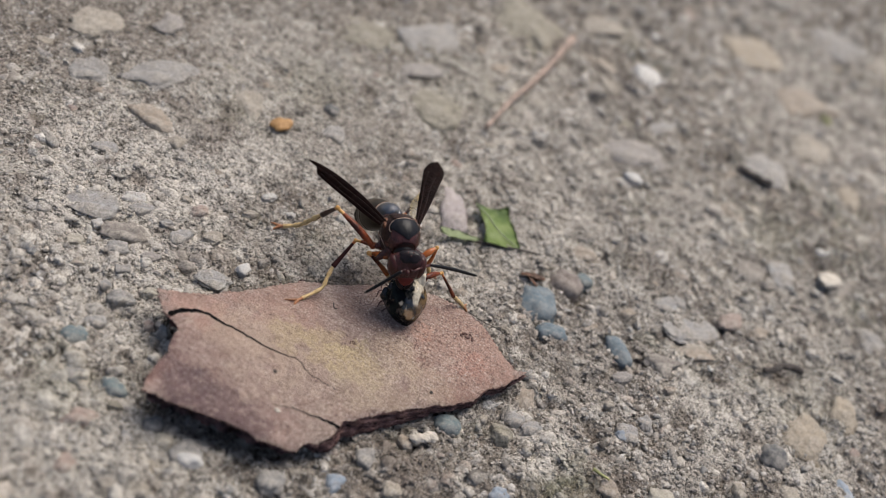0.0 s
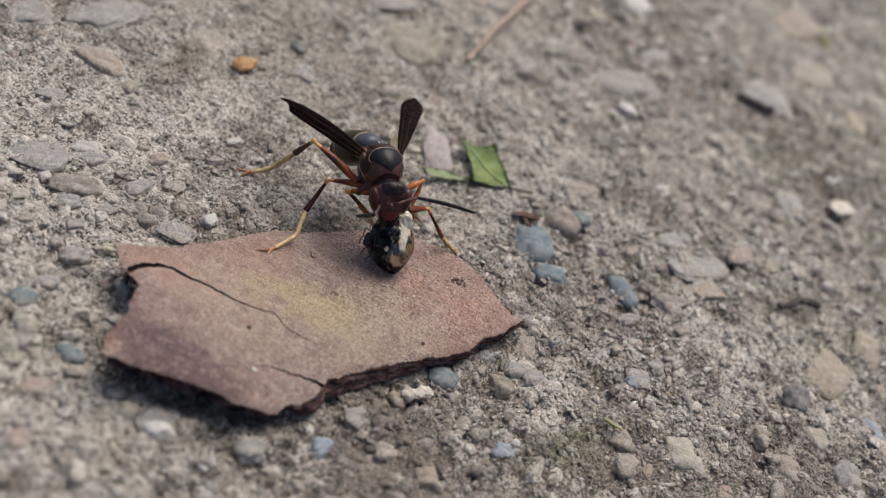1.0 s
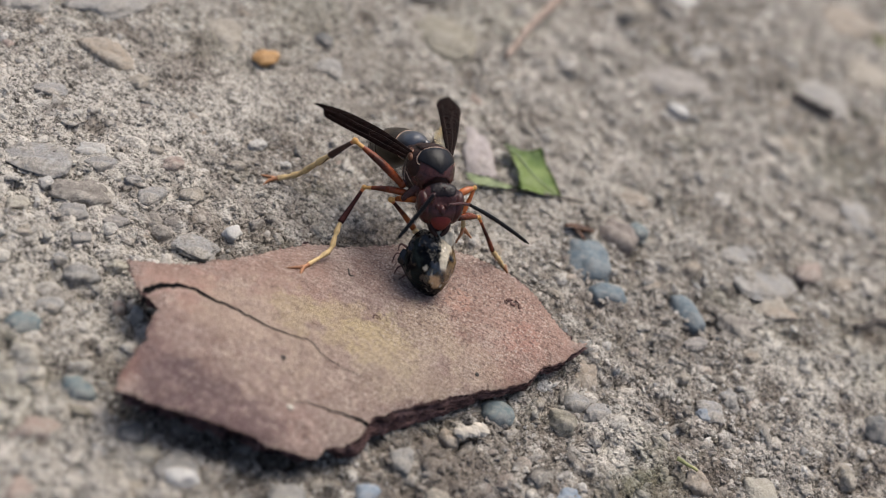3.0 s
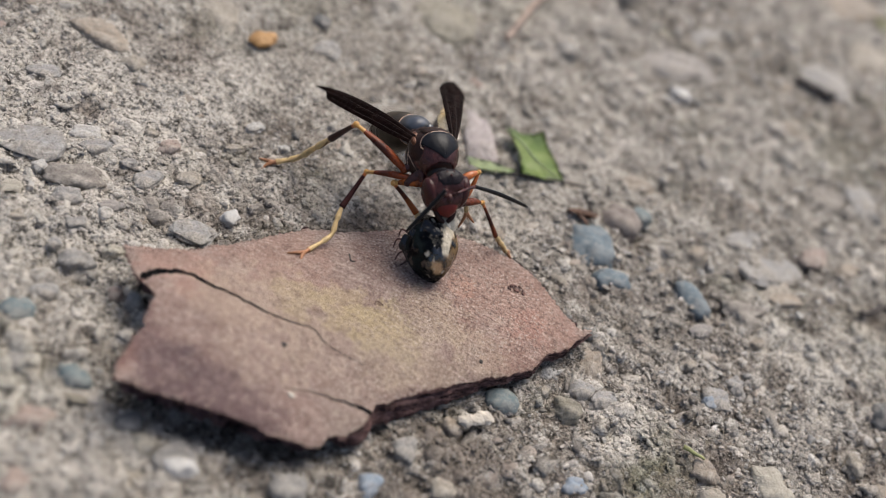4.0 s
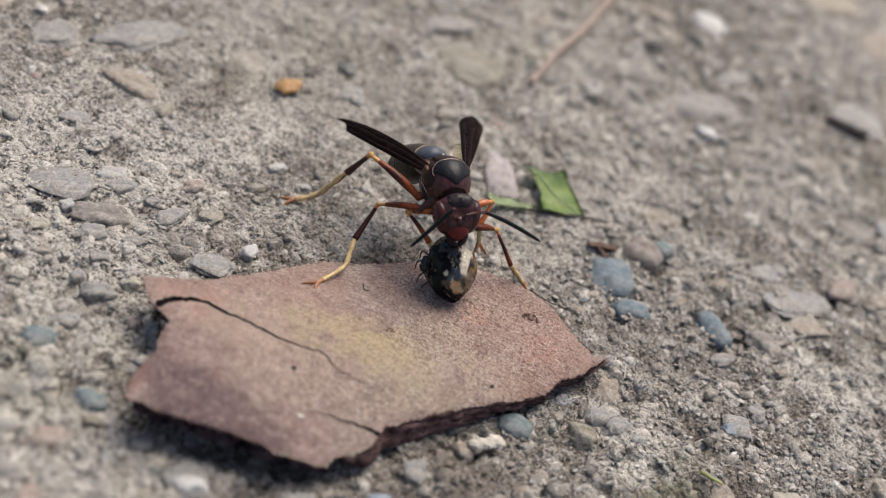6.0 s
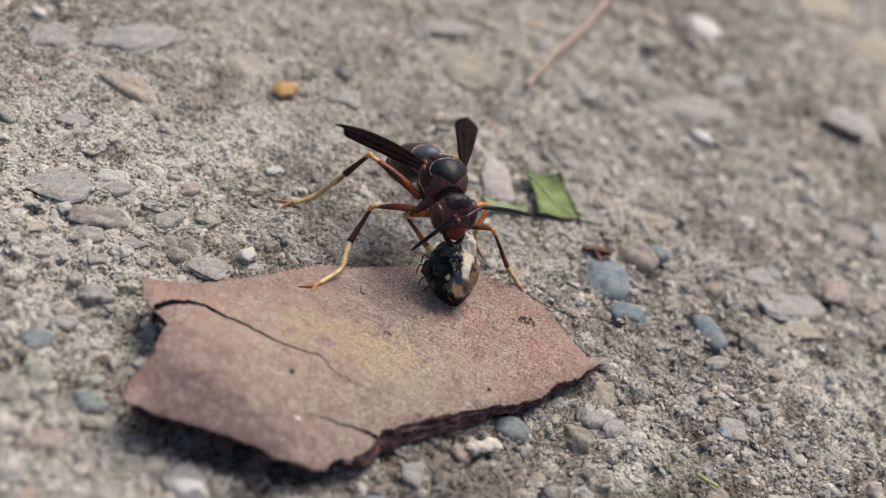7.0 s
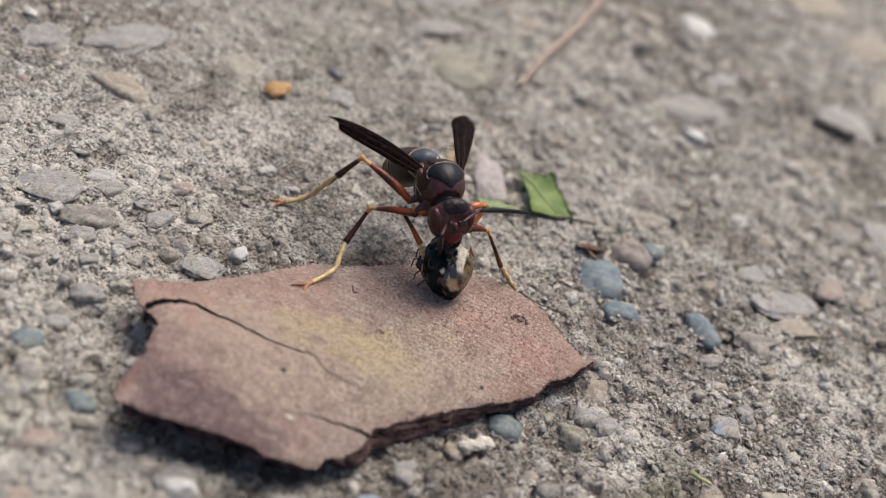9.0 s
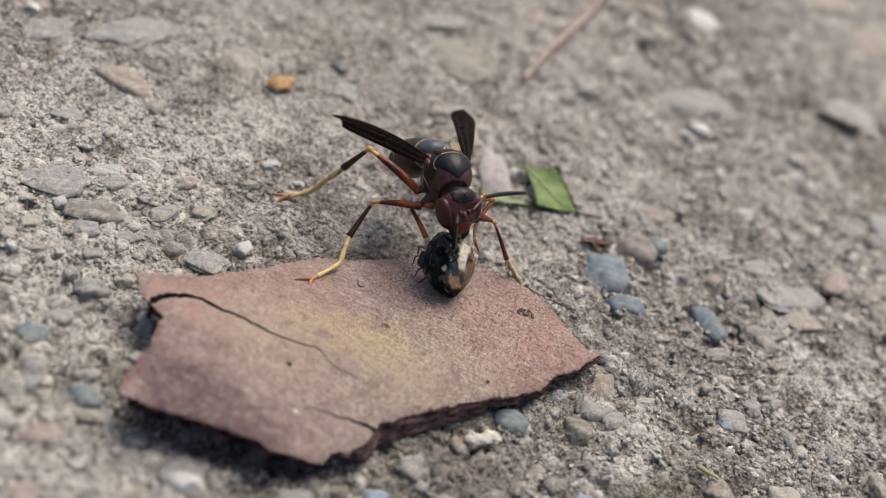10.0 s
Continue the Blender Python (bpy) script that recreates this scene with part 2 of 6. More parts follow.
def bark_material():
    n = Nodes("bark_face")
    base = n.ramp(n.noise(300, 10, 0.78), [(0.36, (0.24, 0.16, 0.138)), (0.45, (0.375, 0.262, 0.22)), (0.54, (0.465, 0.342, 0.287)), (0.64, (0.575, 0.44, 0.37))])
    # plan place, radius, strength, warp, spread and colour of the patches: a rosier half, lightened near the prey to
    # offset its shade, ochre bloom, purple-brown along the low edge
    for x, y, r, most, warp, soft, colour in (
            (5.5, 4.5, 9, 0.55, 300, 0.42, (0.5, 0.3, 0.225)), (-2.0, 6.0, 9, 0.5, 300, 0.42, (0.4, 0.26, 0.21)), (-15.0, -1.5, 7, 0.6, 300, 0.42, (0.47, 0.3, 0.235)),
            (-21.5, -7.5, 4, 0.75, 300, 0.5, (0.5, 0.315, 0.25)), (-13.5, -9.0, 6.5, 0.5, 350, 0.5, (0.55, 0.42, 0.31)), (-7.0, -9.5, 6, 0.45, 350, 0.5, (0.52, 0.4, 0.31)),
            (-7.9, -4.4, 3.0, 0.65, 420, 0.72, (0.56, 0.435, 0.265)), (-5.0, -4.9, 2.8, 0.75, 420, 0.72, (0.58, 0.46, 0.27)), (-2.8, -5.1, 2.2, 0.7, 420, 0.72, (0.56, 0.44, 0.275)),
            (-11.7, -5.7, 2.6, 0.6, 420, 0.72, (0.52, 0.41, 0.25)), (-1.2, -1.0, 3.4, 0.5, 420, 0.7, (0.52, 0.42, 0.29)), (0.0, -6.0, 3.6, 0.55, 380, 0.6, (0.53, 0.42, 0.3)), (3.0, -2.5, 3.2, 0.45, 380, 0.65, (0.53, 0.415, 0.3)), (-3.2, -8.4, 2.6, 0.5, 420, 0.7, (0.53, 0.425, 0.3)),
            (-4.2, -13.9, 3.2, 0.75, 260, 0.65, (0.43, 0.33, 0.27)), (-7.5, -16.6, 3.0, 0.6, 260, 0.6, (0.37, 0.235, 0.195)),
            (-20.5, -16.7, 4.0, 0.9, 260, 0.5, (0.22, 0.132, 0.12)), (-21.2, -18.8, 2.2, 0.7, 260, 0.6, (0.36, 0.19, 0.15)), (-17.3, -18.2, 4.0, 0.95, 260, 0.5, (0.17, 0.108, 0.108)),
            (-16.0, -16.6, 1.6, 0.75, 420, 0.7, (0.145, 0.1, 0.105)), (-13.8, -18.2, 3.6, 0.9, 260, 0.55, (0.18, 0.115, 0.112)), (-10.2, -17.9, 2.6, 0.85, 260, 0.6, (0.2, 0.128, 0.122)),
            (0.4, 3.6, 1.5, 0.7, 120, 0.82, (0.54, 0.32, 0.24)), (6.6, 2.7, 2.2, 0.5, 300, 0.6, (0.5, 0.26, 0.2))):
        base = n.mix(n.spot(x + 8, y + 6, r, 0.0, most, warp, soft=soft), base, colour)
    base = n.mix(n.ramp(n.noise(190, 8, 0.72), [(0.52, 0.0), (0.62, 0.35)]), base, (0.25, 0.16, 0.13))
    base = n.mix(n.ramp(n.noise(950, 8, 0.78), [(0.53, 0.0), (0.62, 0.55)]), base, (0.2, 0.128, 0.105))
    base = n.mix(n.ramp(n.noise(780, 8, 0.78), [(0.55, 0.0), (0.64, 0.5)]), base, (0.62, 0.49, 0.4))
    # a gritty skin of dark and pale grains, densest behind the middle
    grainy = n.ramp(n.noise(75, 5, 0.65), [(0.4, 0.3), (0.58, 0.8)])
    grainy = n.mix(n.spot(-0.86 + 8, 5.0 + 6, 11, 0.0, 1.0, 200), grainy, (1.0, 1.0, 1.0))
    base = n.mix(n.mix(1.0, n.ramp(n.noise(3300, 5, 0.78), [(0.52, 0.0), (0.57, 0.8)]), grainy, "MULTIPLY"), base, (0.14, 0.085, 0.072))
    base = n.mix(n.mix(1.0, n.ramp(n.noise(3900, 5, 0.78), [(0.54, 0.0), (0.59, 0.8)]), grainy, "MULTIPLY"), base, (0.72, 0.6, 0.5))
    grain = n.t.nodes.new("ShaderNodeMapping")
    n.link(n.coord, grain.inputs["Vector"])
    grain.inputs["Rotation"].default_value = (0, 0, radians(-32))
    grain.inputs["Scale"].default_value = (0.18, 1, 1)
    fibre = n.noise(2200, 5, 0.65, grain.outputs[0])
    base = n.mix(n.ramp(fibre, [(0.55, 0.0), (0.75, 0.3)]), base, (0.252, 0.160, 0.126))
    n.bump(n.noise(3300, 6, 0.78), 1.0, 0.0006)
    n.bump(n.noise(500, 8, 0.72), 0.6, 0.001)
    n.bump(fibre, 0.5, 0.0004)
    return n.done(base, 0.8, Specular_IOR_Level=0.25)


def plain(name, colour, rough, scale=1500.0, vary=0.35, relief=0.25, depth=0.0001, **more):
    n = Nodes(name)
    tone = n.ramp(n.noise(scale, 5), [(0.3, shade(colour, 1 - vary)), (0.7, shade(colour, 1 + vary))])
    n.bump(n.noise(scale * 2.2, 4), relief, depth)
    return n.done(tone, rough, **more)


CONCRETE = concrete_material()
GRIT = grit_material()
BARK = bark_material()
CRACK = plain("crack_inside", (0.006, 0.004, 0.0035), 0.95, 1500.0)
SCAB = plain("scab_brown", (0.11, 0.055, 0.043), 0.85, 1500.0, 0.5, 0.8, 0.0003)


def broken_edge_material():
    n = Nodes("bark_broken_edge")
    flat = n.t.nodes.new("ShaderNodeMapping")
    n.link(n.coord, flat.inputs["Vector"])
    flat.inputs["Scale"].default_value = (0.3, 0.3, 1.6)
    layers = n.noise(1500, 7, 0.75, flat.outputs[0])
    tone = n.ramp(layers, [(0.4, (0.016, 0.008, 0.008)), (0.48, (0.12, 0.062, 0.057)), (0.6, (0.32, 0.185, 0.165))])
    n.bump(layers, 1.0, 0.0012)
    n.bump(n.noise(2600, 6, 0.7), 0.8, 0.0004)
    return n.done(tone, 0.85, Specular_IOR_Level=0.25)


def chitin(name, light, dark):
    """Half-clear leg skin: an orange or red ground clouded with darker brown."""
    n = Nodes(name)
    tone = n.mix(n.ramp(n.noise(620, 4, 0.6), [(0.4, 0.0), (0.6, 1.0)]), light, dark)
    n.bump(n.noise(2600, 4), 0.4, 0.00008)
    return n.done(tone, n.ramp(n.noise(1500), [(0.3, 0.2), (0.7, 0.42)]), Specular_IOR_Level=0.2)


BARK_EDGE = broken_edge_material()
LEG_ORANGE = chitin("leg_orange_chitin", (0.26, 0.068, 0.012), (0.05, 0.014, 0.006))
LEG_RED = chitin("leg_red_chitin", (0.15, 0.034, 0.0105), (0.035, 0.01, 0.006))
CHITIN_RED = plain("red_brown_chitin", (0.043, 0.0135, 0.0115), 0.27, 1300.0, 0.6, 0.7, 0.00015, Specular_IOR_Level=0.32)
SHIN_DARK = plain("shin_maroon_black", (0.03, 0.009, 0.0075), 0.36, 1800.0, 0.4, 0.35, 0.00006, Specular_IOR_Level=0.14)
CHITIN_DARK = plain("dark_brown_chitin", (0.02, 0.009, 0.007), 0.4, 1800.0, 0.4, 0.5, 0.0001, Specular_IOR_Level=0.14)
FLANK_DARK = plain("flank_grey_brown", (0.026, 0.015, 0.012), 0.5, 1500.0, 0.55, 0.7, 0.00015, Specular_IOR_Level=0.2)
ABDOMEN_BROWN = plain("abdomen_brown_black", (0.03, 0.022, 0.013), 0.36, 1500.0, 0.4, 0.3, 0.00006, Specular_IOR_Level=0.22)
ABDOMEN_SHEEN = plain("abdomen_sheen", (0.03, 0.032, 0.038), 0.34, 1500.0, 0.4, 0.3, 0.00006, Specular_IOR_Level=1.0)
SEAM = plain("pale_seam", (0.34, 0.235, 0.17), 0.5, 2600.0, 0.6)
CHITIN_BLACK = plain("black_chitin", (0.006, 0.006, 0.007), 0.34, 2200.0, 0.3, 0.4, 0.00005, Specular_IOR_Level=0.16)
SCUTUM = plain("back_plate_black", (0.007, 0.007, 0.0085), 0.36, 1800.0, 0.4, 0.3, 0.00006, Specular_IOR_Level=0.17)
CHITIN_AMBER = plain("amber_chitin", (0.36, 0.1, 0.02), 0.35, 1800.0, 0.3, 0.2, 0.00004)
CHITIN_YELLOW = plain("yellow_chitin", (0.42, 0.22, 0.055), 0.5, 1800.0, 0.3, 0.2, 0.00004)
CHITIN_TAN = plain("rust_chitin", (0.3, 0.13, 0.055), 0.5, 1800.0, 0.3, 0.2, 0.00004)
CHITIN_PALE = plain("straw_chitin", (0.46, 0.32, 0.14), 0.5, 1800.0, 0.3, 0.2, 0.00004)
TEGULA = plain("tegula_brown", (0.1, 0.042, 0.022), 0.4, 1800.0, 0.5, 0.5, 0.0001, Specular_IOR_Level=0.2)
CLYPEUS_RED = plain("clypeus_red", (0.1, 0.016, 0.012), 0.4, 1500.0, 0.3, 0.4, 0.00008, Specular_IOR_Level=0.16)
CROWN_DARK = plain("crown_maroon_black", (0.009, 0.006, 0.0065), 0.25, 1500.0, 0.5, 0.6, 0.00012, Specular_IOR_Level=0.2)
EYE_DARK = plain("eye_dark", (0.04, 0.0115, 0.0098), 0.24, 6000.0, 0.2, 0.4, 0.00003, Specular_IOR_Level=0.25)
WING = plain("smoky_wing", (0.011, 0.0048, 0.0038), 0.5, 900.0, 0.6, 0.6, 0.0002, Specular_IOR_Level=0.05)
WING_VEIN = plain("wing_vein", (0.016, 0.0075, 0.005), 0.5, Specular_IOR_Level=0.1)
HINDWING = plain("hind_wing_film", (0.36, 0.3, 0.17), 0.4, 900.0, 0.3, 0.2, 0.00005, Transmission_Weight=0.3, Alpha=0.45)
WET_BLACK = plain("wet_black_shell", (0.004, 0.0045, 0.006), 0.2, 700.0, 0.5, 0.35, 0.0004, Specular_IOR_Level=0.35)
WET_CREAM = plain("wet_pale_flesh", (0.44, 0.395, 0.31), 0.38, 900.0, 0.4, 0.4, 0.0004)
def wet_material():
    n = Nodes("wet_torn_flesh")
    own = n.t.nodes.new("ShaderNodeAttribute")
    own.attribute_name = "tint"
    tone = n.mix(n.ramp(n.noise(900, 6, 0.7), [(0.5, 0.0), (0.66, 0.45)]), own.outputs["Color"], (0.3, 0.25, 0.2), "MULTIPLY")
    n.bump(n.noise(420, 4, 0.5), 0.8, 0.0012)
    n.link(n.ramp(n.noise(380, 5, 0.65), [(0.5, 0.05), (0.57, 1.0)]), n.bsdf.inputs["Specular IOR Level"])
    n.bump(n.noise(2200, 3, 0.6), 0.2, 0.0002)
    return n.done(tone, n.ramp(n.noise(600), [(0.35, 0.03), (0.65, 0.1)]))


def leaf_material():
    n = Nodes("torn_green_leaf")
    tone = n.ramp(n.noise(150, 5, 0.6), [(0.36, (0.06, 0.115, 0.016)), (0.48, (0.135, 0.215, 0.04)), (0.58, (0.23, 0.31, 0.085)), (0.7, (0.4, 0.45, 0.24))])
    tone = n.mix(n.ramp(n.noise(1100, 5, 0.7), [(0.48, 0.0), (0.66, 0.3)]), tone, (0.3, 0.33, 0.17))
    n.bump(n.noise(900, 5), 0.5, 0.0003)
    return n.done(tone, 0.6)


WET_FLESH = wet_material()
LEAF_GREEN = leaf_material()
LEAF_PALE = plain("leaf_pale_edge", (0.27, 0.32, 0.16), 0.5, 700.0)
BONE_WHITE = plain("bone_white", (0.42, 0.375, 0.31), 0.8, 900.0, 0.35, 0.5, 0.0003)
TWIG = plain("dry_twig", (0.29, 0.215, 0.17), 0.8, 800.0, 0.4, 0.6, 0.0003)
HUSK = plain("brown_husk", (0.15, 0.066, 0.032), 0.4, 1500.0, 0.6, 0.6, 0.0002)
DARK_DEBRIS = plain("dark_debris", (0.06, 0.049, 0.041), 0.85, 1200.0, 0.5, 0.8, 0.0003)
ORANGE_CHIP = plain("orange_flake", (0.34, 0.185, 0.065), 0.6, 700.0, 0.25, 0.5, 0.0003)
LICHEN = plain("yellow_green_bit", (0.24, 0.24, 0.1), 0.7, 900.0)


# ---- mesh helpers ----
def part(name, bm, material, parent=None, label="", pivot=(0, 0, 0), smooth=True):
    """Links a bmesh, drawn in plan millimetres, as one mesh object that turns about pivot."""
    p = Vector(pivot)
    bmesh.ops.recalc_face_normals(bm, faces=bm.faces[:])
    for v in bm.verts:
        v.co = (v.co - p) * MM
    for f in bm.faces:
        f.smooth = smooth
    me = bpy.data.meshes.new(name)
    bm.to_mesh(me)
    bm.free()
    for m in material if isinstance(material, (list, tuple)) else [material]:
        me.materials.append(m)
    ob = new(name, me)
    PIVOT[ob] = p
    if parent:
        ob.parent = parent
        ob.location = (p - PIVOT[parent]) * MM
    else:
        ob.location = p * MM
    if label:
        tagged(ob, label)
    return ob


def anchor(name, at):
    ob = new(name)
    ob.empty_display_size = 0.002
    ob.location = Vector(at) * MM
    PIVOT[ob] = Vector(at)
    return ob


def basis(x, z):
    """A turn whose x and z axes lie along the given directions."""
    x = Vector(x).normalized()
    y = Vector(z).cross(x).normalized()
    return Matrix((x, y, x.cross(y))).transposed()


def blob(bm, centre, turn, semi, rough=0.0, freq=1.0, seed=0, sub=3, shape=None, slot=0):
    """Adds a rounded lump: an ellipsoid with uneven relief, bent by shape(unit vector)."""
    made = bmesh.ops.create_icosphere(bm, subdivisions=sub, radius=1)["verts"]
    off = Vector((seed * 7.31, seed * 3.17, seed * 5.53))
    for v in made:
        u = v.co.normalized()
        k = 1 + rough * noise.noise(u * freq + off) + 0.45 * rough * noise.noise(u * freq * 2.7 + off)
        w = Vector((u.x * semi[0], u.y * semi[1], u.z * semi[2])) * k
        if shape:
            w = shape(u, w)
        v.co = turn @ w + Vector(centre)
    for f in {f for v in made for f in v.link_faces}:
        f.material_index = slot
    return made


def spline(points, n):
    """Points along a smooth curve through the given ones."""
    p = [Vector(q) for q in points]
    p = [p[0] * 2 - p[1]] + p + [p[-1] * 2 - p[-2]]
    out = []
    for i in range(1, len(p) - 2):
        for k in range(n):
            t = k / n
            a, b, c, d = p[i - 1], p[i], p[i + 1], p[i + 2]
            out.append(0.5 * (2 * b + (c - a) * t + (2 * a - 5 * b + 4 * c - d) * t * t + (3 * b - a - 3 * c + d) * t ** 3))
    return out + [p[-2]]


def tube(bm, points, radius, sides=10, slots=None, flat=1.0):
    """Adds a tube along points; radius(t) for t from 0 to 1; slots(t) picks the material."""
    rings, count = [], len(points)
    side = Vector((0.31, 0.2, 0.93))
    for i, q in enumerate(points):
        along = (points[min(i + 1, count - 1)] - points[max(i - 1, 0)]).normalized()
        a = along.cross(side).normalized()
        b = along.cross(a).normalized()
        side = -b if side.dot(b) < 0 else b
        r = radius(i / (count - 1))
        rings.append([bm.verts.new(q + (a * math.cos(w) + b * math.sin(w) * flat) * r) for w in (2 * math.pi * k / sides for k in range(sides))])
    for i in range(count - 1):
        for k in range(sides):
            f = bm.faces.new((rings[i][k], rings[i][(k + 1) % sides], rings[i + 1][(k + 1) % sides], rings[i + 1][k]))
            f.material_index = slots((i + 0.5) / (count - 1)) if slots else 0
    for ring, i in ((rings[0], 0), (rings[-1], 1)):
        f = bm.faces.new(ring)
        f.material_index = slots(float(i)) if slots else 0


def bark_top(x, y):
    """Height of the bark's upper face: a shallow shell, raised at one corner."""
    a, b, c, d, e, g = 2.80392, -0.03540, -0.01507, -0.00508, 0.01372, -0.00795
    return a + b * x + c * y + d * x * x + e * x * y + g * y * y


# ---- ground: one sheet of weathered concrete ----
def field(shape, cell, seed):
    """Smooth random heights over a grid: random knots every cell steps, blended by cubic steps."""
    rng = np.random.default_rng(seed)
    ny, nx = shape
    k = rng.uniform(-1, 1, (ny // cell + 3, nx // cell + 3))
    yy, xx = np.arange(ny) / cell, np.arange(nx) / cell
    iy, ix = yy.astype(int), xx.astype(int)
    fy, fx = yy - iy, xx - ix
    fy, fx = (fy * fy * (3 - 2 * fy))[:, None], (fx * fx * (3 - 2 * fx))[None]
    a, b = k[np.ix_(iy, ix)], k[np.ix_(iy, ix + 1)]
    c, d = k[np.ix_(iy + 1, ix)], k[np.ix_(iy + 1, ix + 1)]
    return (a * (1 - fx) + b * fx) * (1 - fy) + (c * (1 - fx) + d * fx) * fy


STEP = 0.5
GX = np.arange(-76, 72.01, STEP)
GY = np.arange(-48, 150.01, STEP)
shape2 = (len(GY), len(GX))


def worn(x, y):
    """How far the surface is worn smooth, from 0 to 1: most behind the bark's raised corner, least on the other side."""
    return 1 / (1 + np.exp((x + 8.0) / 6.0)) / (1 + np.exp(-(y - 4.0) / 6.0))


rough_part = 0.28 * field(shape2, 11, 2) + 0.3 * field(shape2, 5, 3) + 0.2 * field(shape2, 3, 6) + 0.16 * field(shape2, 2, 4) + 0.14 * field(shape2, 1, 5)
rough_part += 0.12 * field(shape2, 1, 15) + 0.14 * field(shape2, 2, 16)
rough_part -= 1.5 * np.clip(field(shape2, 2, 17) - 0.55, 0, 1) + 0.25 * np.abs(field(shape2, 7, 7)) + 1.6 * np.clip(field(shape2, 6, 8) - 0.42, 0, 1) + 1.2 * np.clip(field(shape2, 3, 9) - 0.5, 0, 1)
HEIGHT = 0.2 * field(shape2, 34, 1) - 0.24 + rough_part * (1 - 0.55 * worn(GX[None, :], GY[:, None]))


# hollows where a stone has come out
for hx, hy, r, deep in ((33.6, 31.2, 1.3, 1.2), (42.7, 29.0, 2.0, 1.8), (21.6, 5.6, 1.0, 1.2), (22.9, 4.6, 0.9, 1.2), (40.2, 6.1, 0.9, 1.0), (25.0, 18.9, 1.2, 1.0), (52.5, 21.0, 1.6, 1.2), (-22.9, -9.2, 1.1, 1.2), (15.6, 23.4, 1.0, 0.9), (-25.5, 8.6, 0.7, 0.7), (-36.0, 7.6, 0.9, 0.8)):
    HEIGHT -= deep * np.exp(-((GX[None, :] - hx) ** 2 + (GY[:, None] - hy) ** 2) / (r * r))

# a trough added under the bark's low edge to deepen the shade there
along = np.clip((GX[None, :] + 19.0) / 11.5, 0, 1)
HEIGHT -= 2.7 * np.exp(-((GY[:, None] + 17.8 - 1.9 * along) / 2.2) ** 2 - ((GX[None, :] + 13.5) / 7.5) ** 4)

# a narrow gap runs round the pebbles that sit loose in their beds
for hx, hy, r in ((11.1, 19.4, 2.9), (13.9, 15.9, 1.7), (13.4, 24.9, 2.3), (22.1, 18.3, 2.0), (7.1, -3.8, 1.4), (12.7, -1.4, 1.6), (43.3, 14.5, 1.8), (50.9, 27.1, 3.0), (47.1, 20.2, 3.6), (32.3, -0.1, 2.4), (26.8, -4.2, 1.6), (-32.9, -0.7, 2.3), (-28.7, -8.8, 1.5), (-20.0, 2.4, 1.0)):
    away = np.hypot(GX[None, :] - hx, GY[:, None] - hy)
    HEIGHT -= 0.28 * np.exp(-((away - r - 0.3) / 0.45) ** 2)


def ground_z(x, y):
    i = min(max(int(round((y - GY[0]) / STEP)), 0), shape2[0] - 1)
    j = min(max(int(round((x - GX[0]) / STEP)), 0), shape2[1] - 1)
    return float(HEIGHT[i, j])


def from_arrays(name, verts, faces, material, smooth=True):
    """A mesh from arrays of places (plan millimetres) and of triangles or quads."""
    me = bpy.data.meshes.new(name)
    n = faces.shape[1]
    me.vertices.add(len(verts))
    me.vertices.foreach_set("co", (verts * MM).astype(np.float32).ravel())
    me.loops.add(faces.size)
    me.loops.foreach_set("vertex_index", faces.astype(np.int32).ravel())
    me.polygons.add(len(faces))
    me.polygons.foreach_set("loop_start", np.arange(0, faces.size, n, dtype=np.int32))
    me.polygons.foreach_set("use_smooth", np.full(len(faces), smooth, dtype=bool))
    me.update(calc_edges=True)
    me.validate()
    me.materials.append(material)
    return new(name, me)


far = np.array([3, 8, 20, 60, 200, 800, 4000, 30000.0])
XS = np.concatenate([GX[0] - far[::-1], GX, GX[-1] + far])
YS = np.concatenate([GY[0] - far[::-1], GY, GY[-1] + far])
tall = np.pad(HEIGHT, 8, mode="constant", constant_values=float(HEIGHT.mean()))
mx, my = np.meshgrid(XS, YS)
grid = np.arange(mx.size).reshape(mx.shape)
quads = np.stack([grid[:-1, :-1], grid[:-1, 1:], grid[1:, 1:], grid[1:, :-1]], -1).reshape(-1, 4)
ground = from_arrays("ground", np.stack([mx, my, tall], -1).reshape(-1, 3), quads, CONCRETE)
tagged(ground, "weathered grey-brown concrete with worn-out aggregate", "ground", kind="structure")
PIVOT[ground] = Vector((0, 0, 0))

# ---- stones set in the concrete ----
TAKEN = []
SMOOTH = (WHITE_STONE, UMBER_STONE, BLUE_STONE, DARK_STONE, TEAL_STONE)
STAND_OUT = {BLUE_STONE: "smooth blue-grey pebble", TEAL_STONE: "teal-grey pebble", WHITE_STONE: "white quartz chip", CHIP_STONE: "dusty white chip", UMBER_STONE: "smooth umber-brown pebble", DARK_STONE: "small dark pebble", SKY_STONE: "pale blue pebble",
             BLUSH_STONE: "pale pinkish quartz pebble", OCHRE_STONE: "ochre-yellow stone", IVORY_STONE: "ivory-coloured flat stone", PINK_STONE: "pinkish stone"}


